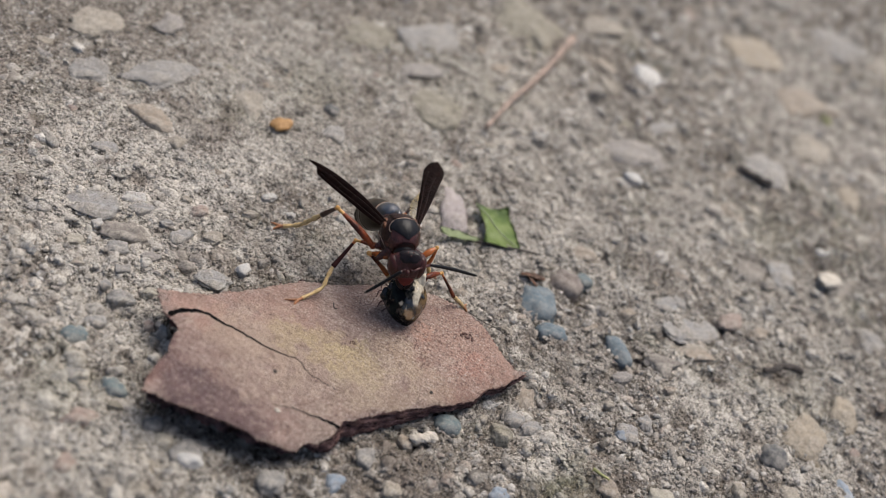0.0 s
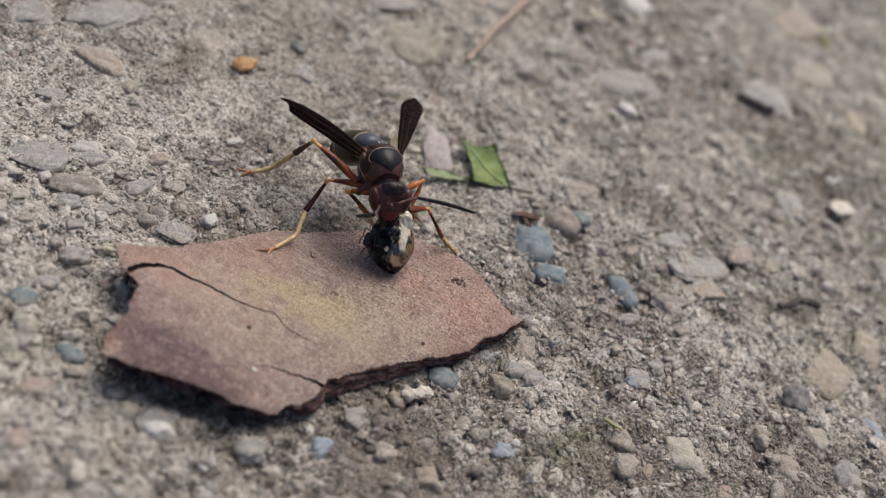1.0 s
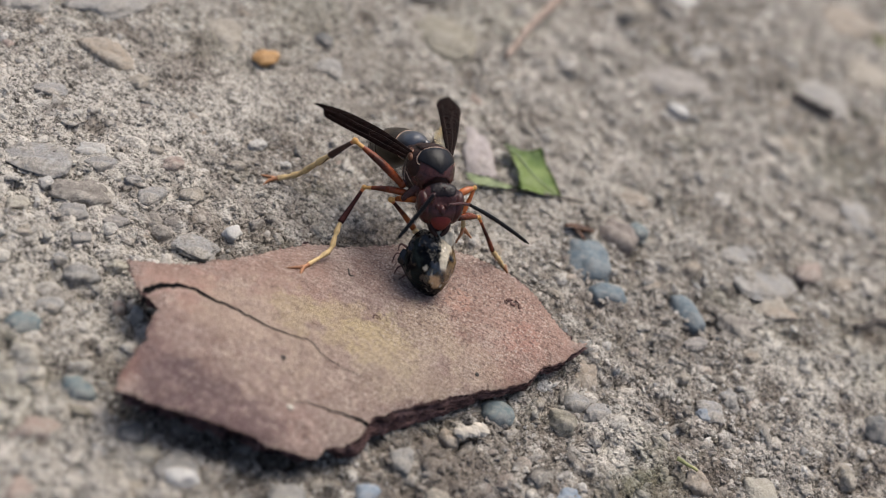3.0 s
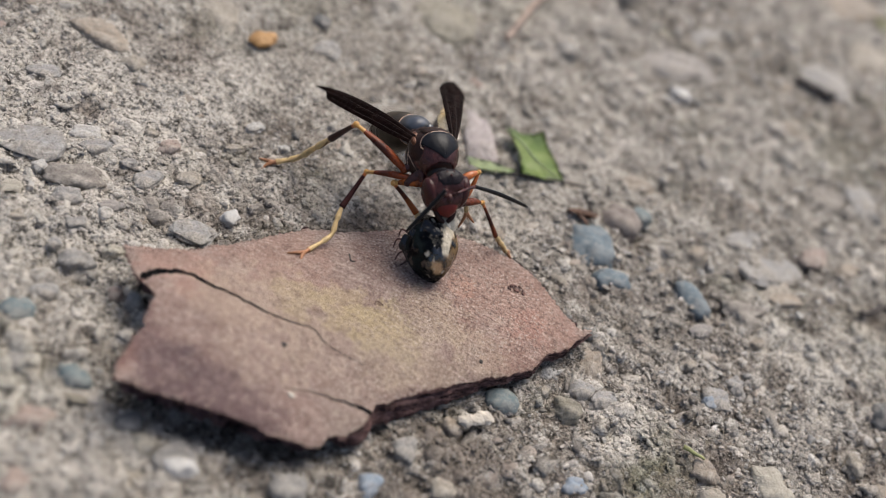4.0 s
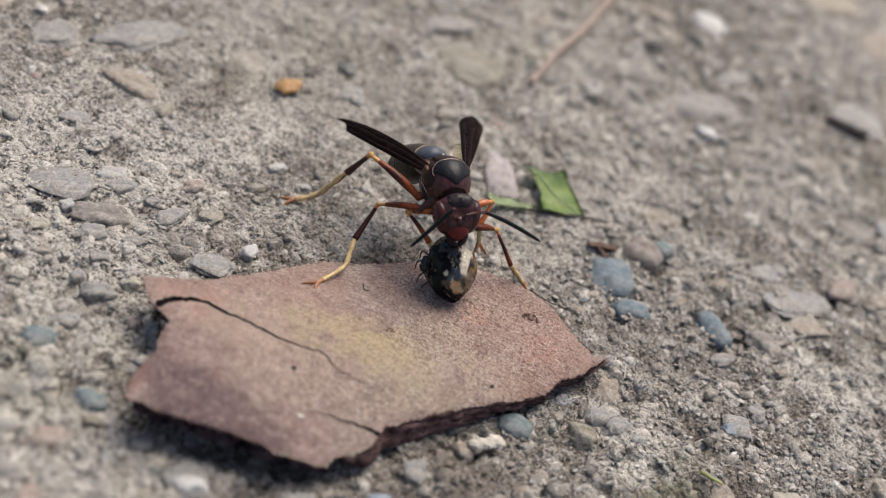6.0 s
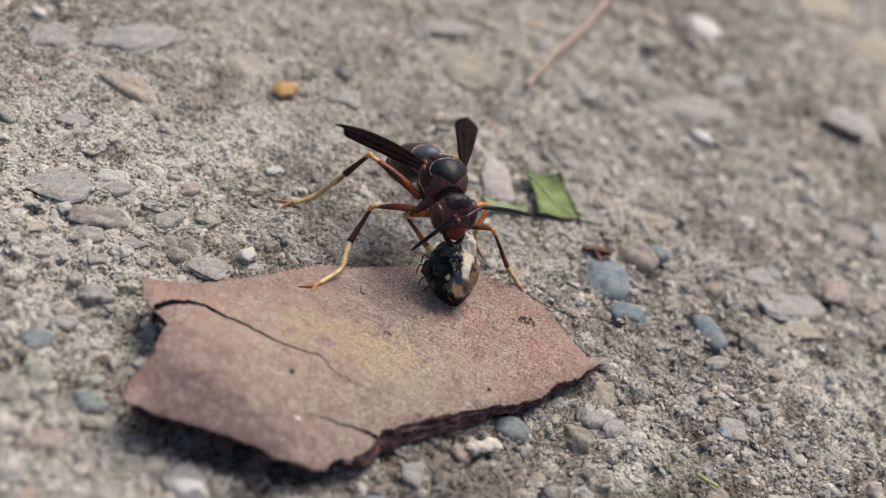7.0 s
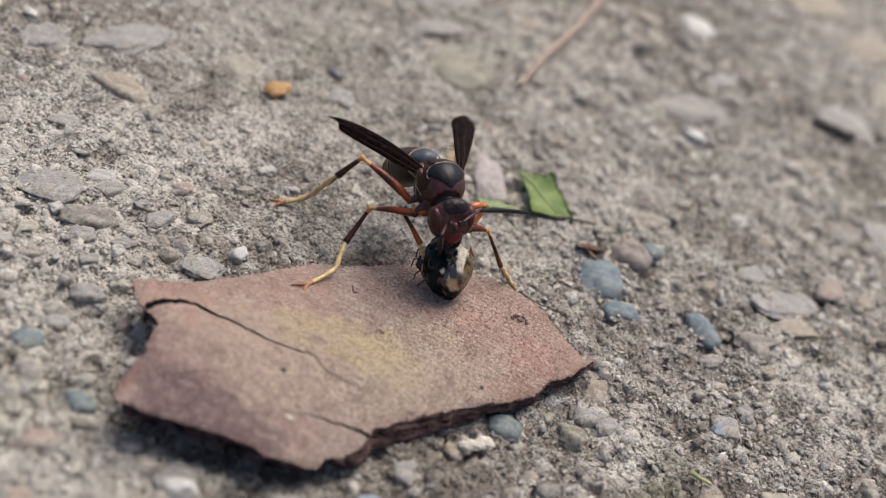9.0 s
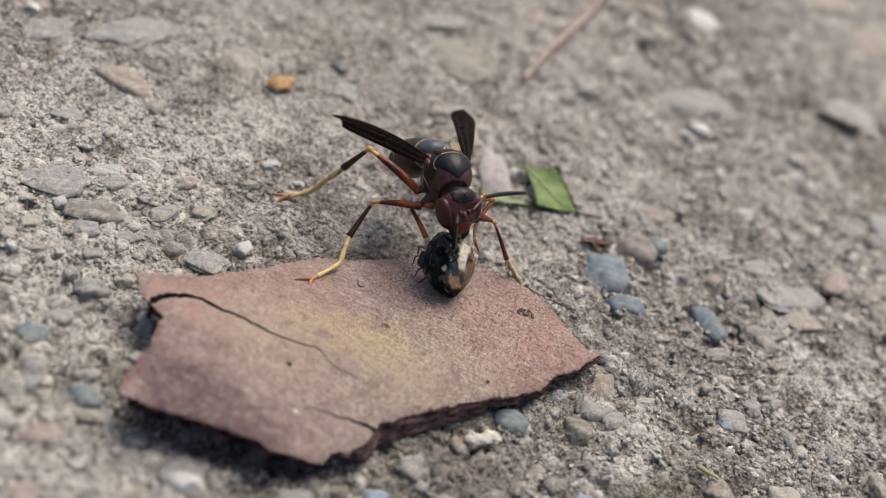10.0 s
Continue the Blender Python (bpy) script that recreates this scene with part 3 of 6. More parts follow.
def stone(name, x, y, length, width, angle, height, material, label=""):
    """One worn stone, sunk in the concrete by about half."""
    i = len(TAKEN)
    rng = random.Random(100 + i)
    TAKEN.append((x, y, length, width, angle))
    bm = bmesh.new()
    blunt = rng.uniform(0.72, 0.95)
    # broken faces on the sides, fewer on the water-worn pebbles
    cuts = []
    for _ in range(1 if material in (BLUE_STONE, TEAL_STONE, UMBER_STONE, DARK_STONE) else 6):
        w = rng.uniform(0, 2 * math.pi)
        cuts.append((Vector((math.cos(w), math.sin(w), rng.uniform(-0.1, 0.5))).normalized(), rng.uniform(0.62, 0.92)))

    def shape(u, w):
        # blunter than an ellipsoid, with a flattish crown
        k = (abs(u.x) ** 2.6 + abs(u.y) ** 2.6 + abs(u.z) ** 2.6) ** (-1 / 2.6)
        w = w * (1 + (k - 1) * blunt)
        for axis, reach in cuts:
            side = u.dot(axis)
            if side > reach:
                w = w * (0.15 + 0.85 * reach / side)
        w.z = min(w.z, 0.7 * height + 0.3 * w.z)
        return w

    blob(bm, (x, y, -0.45 if height < 0.3 else (0.12 + 0.3 * height if material in SMOOTH else 0.0 + 0.18 * height) - height), pose(0, 0, 0, rng.uniform(-7, 7), rng.uniform(-7, 7), angle).to_3x3(), (length / 2, width / 2, height * 1.0), 0.14 if material in SMOOTH or material is PALE_STONE else 0.22, 1.9, i, 4, shape)
    return part(name, bm, material, ground, label or STAND_OUT.get(material, ""), (x, y, 0))


stone("pebble", 11.1, 19.4, 5.5, 5.6, 27, 1.9, BLUE_STONE)
stone("pebble", 13.9, 15.9, 4.0, 2.5, 24, 1.1, BLUE_STONE)
stone("pebble", 22.1, 18.3, 5.2, 2.7, -44, 1.4, BLUE_STONE)
stone("pebble", 13.4, 24.9, 4.4, 4.4, -8, 1.9, UMBER_STONE)
stone("pebble", 15.3, 26.5, 2.3, 2.4, -12, 0.9, TEAL_STONE)
stone("pebble", 7.1, -3.8, 3.1, 2.4, 15, 1.3, TEAL_STONE)
stone("pebble", 3.8, -8.5, 2.0, 1.7, -26, 1, TAN_STONE)
stone("pebble", 12.7, -1.4, 3.6, 2.4, -4, 1.3, OLIVE_STONE)
stone("pebble", 13.6, 1.2, 2.6, 2.5, 2, 1.1, PALE_STONE)
stone("pebble", 10.2, -0.9, 1.6, 1.2, 43, 0.9, CREAM_STONE)
stone("pebble", -0.8, -16.8, 2.7, 2.0, 67, 1.2, SKY_STONE)
stone("pebble", 14.7, -8.9, 2.6, 2.1, 32, 1, SKY_STONE)
stone("pebble", 32.3, -0.1, 5.5, 4.1, -48, 1.4, IVORY_STONE)
stone("pebble", 26.8, -4.2, 3.7, 2.7, 48, 1.4, CREAM_STONE)
stone("pebble", 25.9, -1.5, 2.7, 2.9, 8, 1, TAN_STONE)
stone("pebble", 43.3, 14.5, 3.4, 3.5, -14, 1.5, DARK_STONE)
stone("pebble", 50.9, 27.1, 6.1, 5.4, -44, 1.7, OCHRE_STONE)
stone("pebble", 47.1, 20.2, 6.2, 7.9, -17, 1.2, OCHRE_STONE)
stone("pebble", 43.3, 4.0, 3.0, 3.9, 2, 1.3, TAN_STONE)
stone("pebble", 49.9, 7.0, 3.5, 4.2, 8, 1.3, GREY_STONE)
stone("pebble", 52.1, 14.4, 3.9, 3.4, -48, 1.3, SKY_STONE)
stone("pebble", 45.8, 9.8, 3.3, 4.1, 4, 1, CREAM_STONE)
stone("pebble", 39.9, 6.9, 3.0, 1.5, -67, 1, CREAM_STONE)
stone("pebble", 40.2, 46.6, 5.7, 7.2, 7, 0.8, PALE_STONE)
stone("pebble", 35.5, 43.4, 4.7, 3.8, 16, 0.9, BROWN_STONE)
stone("pebble", 29.6, 27.6, 9.2, 5.0, 44, 0.2, PALE_STONE)
stone("pebble", 31.5, 24.1, 5.8, 3.1, 31, 0.6, TAN_STONE)
stone("pebble", 27.7, 19.7, 5.2, 4.2, 12, 0.9, BROWN_STONE)
stone("pebble", 16.7, 50.2, 2.8, 2.6, 35, 0.8, WHITE_STONE)
stone("pebble", 14.4, 55.0, 12.4, 8.0, 29, 1.3, MAUVE_STONE)
stone("pebble", -12.7, 43.8, 9.6, 8.6, -4, 1.2, OLIVE_STONE)
stone("pebble", -16.5, 49.5, 9.0, 3.5, 45, 1, MAUVE_STONE)
stone("pebble", -17.3, 58.1, 11.5, 9.0, 47, 1.2, GREY_STONE)
stone("pebble", -38.9, 17.1, 7.7, 4.4, -11, 1.3, TAN_STONE)
stone("pebble", -35.1, 15.4, 3.0, 2.7, 70, 1, CREAM_STONE)
stone("pebble", -42.5, 24.6, 10.0, 6.2, 46, 0.9, GREY_STONE)
stone("pebble", -49.1, 19.2, 4.8, 5.1, 13, 0.6, GREY_STONE)
stone("pebble", -53.6, 28.0, 9.4, 7.0, 43, 0.9, CREAM_STONE)
stone("pebble", -45.9, 34.7, 5.8, 4.7, 26, 0.9, MAUVE_STONE)
stone("pebble", -25.4, 51.9, 9.0, 7.6, 21, 0.7, OLIVE_STONE)
stone("pebble", -31.4, 27.2, 5.5, 5.5, -9, 0.8, CREAM_STONE)
stone("pebble", -20.5, 29.6, 3.5, 3.5, 6, 0.5, GREY_STONE)
stone("pebble", -22.6, 33.5, 2.1, 2.3, 18, 0.8, DARK_STONE)
stone("pebble", -23.8, 45.4, 2.0, 2.3, 43, 0.8, CREAM_STONE)
stone("pebble", 13.1, 75.3, 5.7, 6.7, -3, 1.3, WHITE_STONE)
stone("pebble", 8.9, 67.7, 4.0, 4.1, 49, 1.2, CREAM_STONE)
stone("pebble", -3.7, 71.4, 8.2, 8.7, 14, 1.1, OLIVE_STONE)
stone("pebble", 4.3, 82.4, 8.1, 8.6, 17, 1.2, CREAM_STONE)
stone("pebble", 6.5, 72.2, 6.0, 5.9, 23, 1.1, TAN_STONE)
stone("pebble", 38.3, 90.5, 12.2, 8.7, 28, 1, TAN_STONE)
stone("pebble", 28.8, 96.7, 14.4, 9.4, 30, 1.1, OCHRE_STONE)
stone("pebble", 42.4, 112.1, 12.1, 9.3, 28, 1.1, GREY_STONE)
stone("pebble", 52.3, 111.4, 7.5, 8.4, 36, 1.1, CREAM_STONE)
stone("pebble", 18.5, 64.7, 7.1, 3.1, 60, 0.9, PALE_STONE)
stone("pebble", 40.8, 78.2, 7.5, 8.5, -3, 1, CREAM_STONE)
stone("pebble", 2.6, 48.9, 2.5, 2.9, 20, 0.9, PALE_STONE)
stone("pebble", 35.8, 43.8, 4.9, 4.3, 18, 0.8, BROWN_STONE)
stone("pebble", 54.3, 42.1, 4.8, 7.0, 22, 1.3, GREY_STONE)
stone("pebble", 31.5, 53.8, 5.7, 5.7, 4, 0.9, TAN_STONE)
stone("pebble", -37.9, 0.7, 6.0, 4.6, 30, 0.3, PALE_STONE)
stone("pebble", -34.6, 4.4, 3.2, 2.0, 27, 0.5, CHIP_STONE)
stone("pebble", -32.9, -0.7, 5.9, 3.4, 25, 1, BROWN_STONE)
stone("pebble", -32.5, -3.0, 3.0, 2.4, 23, 0.9, GREY_STONE)
stone("pebble", -27.9, 7.3, 2.6, 1.8, 25, 0.9, PINK_STONE)
stone("pebble", -20.0, 2.4, 2.1, 1.9, 40, 0.8, WHITE_STONE)
stone("pebble", -22.0, -1.0, 4.2, 2.7, 11, 0.3, PALE_STONE)
stone("pebble", -28.7, -8.8, 3.1, 2.6, 31, 1, GREY_STONE)
stone("pebble", -30.2, -15.5, 3.0, 2.2, 52, 1.1, TEAL_STONE)
stone("pebble", -23.1, -10.2, 1.7, 2.1, -3, 1.3, GREY_STONE)
stone("pebble", -24.8, -10.3, 1.5, 1.6, 6, 0.9, PINK_STONE)
stone("pebble", -23.8, -19.0, 3.1, 2.1, -22, 1, TEAL_STONE)
stone("pebble", -14.0, -22.4, 3.0, 2.2, 35, 1.0, WHITE_STONE)
stone("pebble", -16.8, -21.6, 2.2, 1.6, 10, 0.9, IVORY_STONE)
stone("pebble", -24.7, -23.4, 4.2, 2.4, 28, 0.9, PINK_STONE)
stone("pebble", -18.7, -20.7, 2.2, 1.4, 20, 0.9, DARK_STONE)
stone("pebble", -27.7, -19.5, 2.6, 2.0, 50, 0.8, GREY_STONE)
stone("pebble", -29.4, -12.9, 2.4, 2.6, 15, 1.0, PALE_STONE)
stone("pebble", -22.7, -20.7, 1.8, 1.1, 17, 0.6, OLIVE_STONE)
stone("pebble", -23.2, -28.6, 2.2, 2.6, 15, 1, PINK_STONE)
stone("pebble", -20.2, -23.1, 1.7, 1.5, 6, 0.9, PALE_STONE)
stone("pebble", -18.4, -20.3, 1.6, 1.6, 16, 0.9, DARK_STONE)
stone("pebble", -16.0, -27.4, 2.0, 2.2, 11, 0.9, CREAM_STONE)
stone("pebble", -1.1, -21.6, 1.9, 1.2, -7, 0.9, CREAM_STONE)
stone("pebble", -2.6, 26.6, 8.9, 4.3, -67, 1.3, BLUSH_STONE)
stone("pebble", 14.4, 31.1, 4.3, 3.4, 16, 0.7, TAN_STONE)
stone("pebble", 26.1, 7.0, 3.2, 3.0, 4, 0.7, PALE_STONE)
stone("pebble", 27.5, 9.9, 1.8, 2.4, 2, 0.8, GREY_STONE)
stone("pebble", 27.6, 31.2, 2.5, 2.4, 13, 0.7, GREY_STONE)
stone("pebble", 4.6, -14.5, 2.4, 2.4, 14, 0.9, CREAM_STONE)
stone("pebble", 0.7, -12.5, 2.7, 3.2, 16, 0.9, GREY_STONE)
stone("pebble", 9.2, -15.3, 3.2, 2.9, 18, 1, TAN_STONE)
stone("pebble", -14.5, -21.6, 3.4, 3.2, 15, 0.9, GREY_STONE)
stone("pebble", -6.2, -20.0, 2.5, 2.9, 9, 0.7, GREY_STONE)
stone("pebble", 48.3, 49.0, 4.8, 4.9, 10, 0.6, BROWN_STONE)
stone("pebble", 34.9, 67.6, 8.3, 8.1, -3, 1.2, GREY_STONE)
stone("pebble", 48.6, 70.5, 4.6, 5.5, 24, 0.9, OCHRE_STONE)
stone("pebble", -5.9, 73.5, 11.0, 11.9, 16, 1, OLIVE_STONE)

# smaller, paler ones in the worn stretch and beside the hollow
stone("pebble", -33.1, 3.5, 3.2, 2.0, 42, 0.45, PALE_STONE)
stone("pebble", -35.9, -1.3, 1.4, 1.2, 61, 0.5, CHIP_STONE)
stone("pebble", -35.4, -3.8, 1.1, 0.6, -63, 0.6, CHIP_STONE)
stone("pebble", -28.0, 2.5, 3.2, 2.4, 47, 0.35, PALE_STONE)
stone("pebble", -36.7, -4.8, 2.1, 1.7, 46, 0.4, IVORY_STONE)
stone("pebble", -29.1, -2.1, 2.2, 1.4, 39, 0.45, MAUVE_STONE)
stone("pebble", -22.5, 14.3, 2.0, 1.2, 46, 0.4, CHIP_STONE)
stone("pebble", -25.0, 4.8, 2.3, 2.0, 79, 0.35, CREAM_STONE)
stone("pebble", -30.6, -5.2, 1.9, 1.4, 42, 0.5, GREY_STONE)
stone("pebble", -26.7, -6.3, 2.1, 1.3, 37, 0.7, IVORY_STONE)
stone("pebble", -18.6, 4.7, 1.6, 1.3, 76, 0.7, BROWN_STONE)
stone("pebble", -41.1, 9.3, 3.2, 2.0, 45, 0.45, PALE_STONE)
stone("pebble", -34.7, -7.2, 1.7, 1.4, 50, 0.5, CREAM_STONE)
stone("pebble", -30.0, 7.8, 1.4, 1.0, 50, 0.4, CREAM_STONE)
stone("pebble", -23.1, 10.5, 1.7, 1.2, 48, 0.35, CREAM_STONE)
stone("pebble", -19.2, 13.3, 1.5, 1.0, 53, 0.35, CHIP_STONE)
stone("pebble", -30.1, 3.2, 1.6, 1.1, 47, 0.4, GREY_STONE)
stone("pebble", -31.0, -8.2, 1.4, 1.2, 54, 0.5, PALE_STONE)
stone("pebble", -23.2, -4.8, 1.7, 1.0, 38, 0.4, CREAM_STONE)
stone("pebble", 25.8, 29.4, 4.8, 2.6, 47, 0.4, PALE_STONE)
stone("pebble", 28.3, 20.1, 4.4, 2.1, 41, 0.8, BROWN_STONE)
stone("pebble", 18.1, 19.7, 2.4, 1.6, 64, 0.7, TAN_STONE)
stone("pebble", 23.6, 14.7, 3.1, 1.8, 44, 0.6, MAUVE_STONE)
stone("pebble", 27.1, 9.8, 1.9, 1.2, 54, 0.7, PALE_STONE)
stone("pebble", 25.7, 6.7, 2.9, 1.6, 41, 0.35, SKY_STONE)
stone("pebble", 33.4, 9.8, 1.0, 0.6, 69, 0.8, DARK_STONE)
stone("pebble", 15.4, 1.1, 3.6, 2.1, 39, 0.8, PALE_STONE)
stone("pebble", 22.9, 9.7, 1.5, 0.9, 46, 0.5, CREAM_STONE)
stone("pebble", 21.8, 24.9, 2.3, 1.5, 62, 0.6, TAN_STONE)
stone("pebble", 34.8, 32.9, 4.4, 2.5, 53, 0.5, PINK_STONE)
stone("pebble", 30.5, 24.0, 4.9, 2.2, 40, 0.4, CREAM_STONE)
stone("pebble", 38.6, 32.9, 3.5, 1.9, 50, 0.5, TAN_STONE)
stone("pebble", 29.4, 16.4, 1.9, 1.1, 45, 0.5, TAN_STONE)
stone("pebble", 13.8, 4.6, 3.8, 2.2, -88, 0.8, TAN_STONE)

# ---- the bark chip ----
def resample(points, step):
    out = []
    for a, b in zip(points, points[1:] + points[:1]):
        a, b = Vector(a), Vector(b)
        n = max(1, round((b - a).length / step))
        out += [a.lerp(b, k / n) for k in range(n)]
    return out


def in_polygon(x, y, poly):
    hit = False
    for (ax, ay), (bx, by) in zip(poly, poly[1:] + poly[:1]):
        if (ay > y) != (by > y) and x < ax + (y - ay) * (bx - ax) / (by - ay):
            hit = not hit
    return hit


def bark_chip():
    from mathutils import geometry
    back = [(-25.7, -7.9), (-22.8, -6.6), (-20.8, -5.1), (-18.3, -2.3), (-16.2, 0.5), (-13.9, 3.3), (-11.1, 4.8), (-6.5, 8.2), (-1.5, 10.6), (2.4, 10.5), (6.2, 9.0), (7.9, 7.6), (9.9, 6.1), (11.3, 5.4), (12.6, 6.0)]
    front = [(10.8, 2.6), (9.2, 1.0), (8.4, -1.1), (6.0, -3.3), (1.3, -7.6), (-1.0, -9.9), (-2.7, -11.8), (-2.7, -13.1), (-3.5, -14.9), (-5.2, -16.3), (-5.3, -17.4), (-7.0, -17.9), (-9.2, -18.5), (-10.7, -18.5), (-14.7, -19.3), (-17.1, -20.0), (-18.9, -20.3), (-20.6, -20.7)]
    left = [(-20.9, -19.3), (-21.0, -16.9), (-20.6, -15.4), (-21.2, -14.2), (-21.3, -11.9), (-22.7, -11.1), (-23.7, -10.6)]
    rough_edge = []
    for i, q in enumerate(resample(back + front + left, 0.28)):
        w = 0.2 * noise.noise(Vector((q.x * 0.9, q.y * 0.9, 3))) + 0.05 * noise.noise(Vector((q.x * 3.4, q.y * 3.4, 9)))
        rough_edge.append(Vector((q.x + w, q.y - w)))
    poly = [(q.x, q.y) for q in rough_edge]
    long_crack = [(-23.0, -11.1), (-22.4, -9.9), (-21.3, -8.9), (-20.0, -8.4), (-18.7, -8.6), (-17.0, -8.6), (-14.9, -8.7), (-12.9, -8.8), (-10.9, -8.6), (-9.7, -8.3), (-8.2, -9.0), (-6.6, -9.2), (-4.8, -9.1)]
    low_crack = [(-2.8, -12.6), (-4.1, -12.8), (-5.5, -13.1), (-6.9, -13.5), (-8.3, -13.9), (-9.6, -14.5)]
    pts, edges, depth = list(rough_edge), [(i, (i + 1) % len(rough_edge)) for i in range(len(rough_edge))], {}
    for crack, w0, w1, deep in ((long_crack, 0.36, 0.03, 1.8), (low_crack, 0.2, 0.025, 1.0)):
        line = [Vector((q.x, q.y)) for q in spline([(x, y, 0) for x, y in crack], 7)]
        count = len(line)
        prev = None
        for i, q in enumerate(line):
            t = i / (count - 1)
            d = line[min(i + 1, count - 1)] - line[max(i - 1, 0)]
            n = Vector((-d.y, d.x)).normalized()
            q = q + n * (0.1 * noise.noise(Vector((q.x * 1.6, q.y * 1.6, 1))) + 0.13 * noise.noise(Vector((q.x * 4, q.y * 4, 1))))
            w = (w1 + (w0 - w1) * (1 - t) ** 2.2) * (1 + 0.35 * noise.noise(Vector((q.x * 3, q.y * 3, 5))))
            ids = []
            for k in (-1, 0, 1):
                s = q + n * k * w
                if not in_polygon(s.x, s.y, poly):
                    ids = None
                    break
                ids.append(len(pts))
                if k == 0:
                    depth[(round(s.x, 3), round(s.y, 3))] = deep * (1 - t) ** 0.5 + 0.12
                pts.append(s)
            if ids and prev:
                edges += list(zip(prev, ids))
            prev = ids
    rng = random.Random(5)
    gaps = [q for q in pts[len(rough_edge):]]
    y = -26.0
    while y < 16:
        x = -28.0
        while x < 16:
            q = Vector((x + rng.uniform(-0.15, 0.15), y + rng.uniform(-0.15, 0.15)))
            if in_polygon(q.x, q.y, poly) and min((q - e).length_squared for e in rough_edge) > 0.05 and all((q - g).length_squared > 0.09 for g in gaps):
                pts.append(q)
            x += 0.5
        y += 0.5
    verts, _, faces, _, _, _ = geometry.delaunay_2d_cdt(pts, edges, [], 1, 1e-5)
    bm = bmesh.new()
    rim = [Vector(q) for q in poly]
    top, bottom = [], []
    for q in verts:
        e = math.sqrt(min((q - r).length_squared for r in rim[::2]))
        z = bark_top(q.x, q.y)
        z += 0.24 * noise.noise(Vector((q.x * 0.22, q.y * 0.22, 2))) + 0.13 * noise.noise(Vector((q.x * 0.6, q.y * 0.6, 2))) + 0.07 * noise.noise(Vector((q.x * 1.7, q.y * 1.7, 4))) + 0.03 * noise.noise(Vector((q.x * 5, q.y * 5, 6)))
        z -= 0.22 * max(0.0, 1 - e / 0.6) ** 2
        thick = 1.3 + 0.5 * min(1.0, max(0.0, (q.x + 6.0) / 4.0)) - 0.55 * min(1.0, max(0.0, (q.x - 1.5) / 4.0)) + 0.9 * min(1.0, max(0.0, (-5.0 - q.x) / 5.0)) * min(1.0, max(0.0, (-11.0 - q.y) / 4.0)) + 0.3 * noise.noise(Vector((q.x * 0.7, q.y * 0.7, 8)))
        sink = min(1.0, max(0.0, (e - (3.0 if q.x > -3 else 8.0)) / 2.0))
        z0 = (z - thick) * (1 - sink) + min(z - thick, -0.15) * sink
        cut = depth.get((round(q.x, 3), round(q.y, 3)), 0.0)
        top.append(bm.verts.new((q.x, q.y, z - cut)))
        bottom.append(bm.verts.new((q.x, q.y, max(z0, -0.2))))
    cutting = {v for v, q in zip(top, verts) if (round(q.x, 3), round(q.y, 3)) in depth}
    for f in faces:
        g = bm.faces.new([top[i] for i in f])
        if any(v in cutting for v in g.verts):
            g.material_index = 2
        bm.faces.new([bottom[i] for i in reversed(f)]).material_index = 1
    bm.edges.ensure_lookup_table()
    down = dict(zip(top, bottom))
    border = [e for e in bm.edges if len(e.link_faces) == 1 and e.verts[0] in down and e.verts[1] in down]
    layers, cols = 16, {}

    def inward(q):
        return Vector((-8 - q.x, -6 - q.y, 0)).normalized()

    def under(q):
        return -0.75 + 4.6 * min(1.0, max(0.0, (-3.0 - q.x) / 5.0)) + 0.75 * min(1.0, max(0.0, (q.x - 2.0) / 4.0))

    for v in {v for e in border for v in e.verts}:
        lo, col = down[v], [v]
        for k in range(1, layers):
            t = k / layers
            q = v.co.lerp(lo.co, t)
            ragged = 0.5 * noise.noise(Vector((q.x * 0.45, q.y * 0.45, q.z * 4))) + 0.36 * noise.noise(Vector((q.x * 0.9, q.y * 0.9, q.z * 9))) + 0.16 * noise.noise(Vector((q.x * 3, q.y * 3, q.z * 6)))
            col.append(bm.verts.new(q + inward(q) * (under(q) * t ** 1.4 + ragged * (1 - 0.5 * t)) + Vector((0, 0, 0.05 * noise.noise(q * 5)))))
        lo.co += inward(lo.co) * under(lo.co)
        cols[v] = col + [lo]
    for e in border:
        a, b = cols[e.verts[0]], cols[e.verts[1]]
        for k in range(layers):
            bm.faces.new((a[k], b[k], b[k + 1], a[k + 1])).material_index = 1
    for e in bm.edges:
        if len({f.material_index for f in e.link_faces}) > 1:
            e.smooth = False
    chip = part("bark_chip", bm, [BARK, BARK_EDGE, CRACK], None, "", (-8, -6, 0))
    tagged(chip, "cracked reddish-brown bark flake with dark broken edges lying on concrete", "bark")
    return chip


bark = bark_chip()


def bark_mark(name, x, y, r, material, label):
    bm = bmesh.new()
    blob(bm, (x, y, bark_top(x, y) + 0.02), Matrix.Identity(3), (r, r * 0.8, 0.1), 0.4, 1.5, int(x * 10), 2)
    return part(name, bm, material, bark, label, (x, y, bark_top(x, y)))


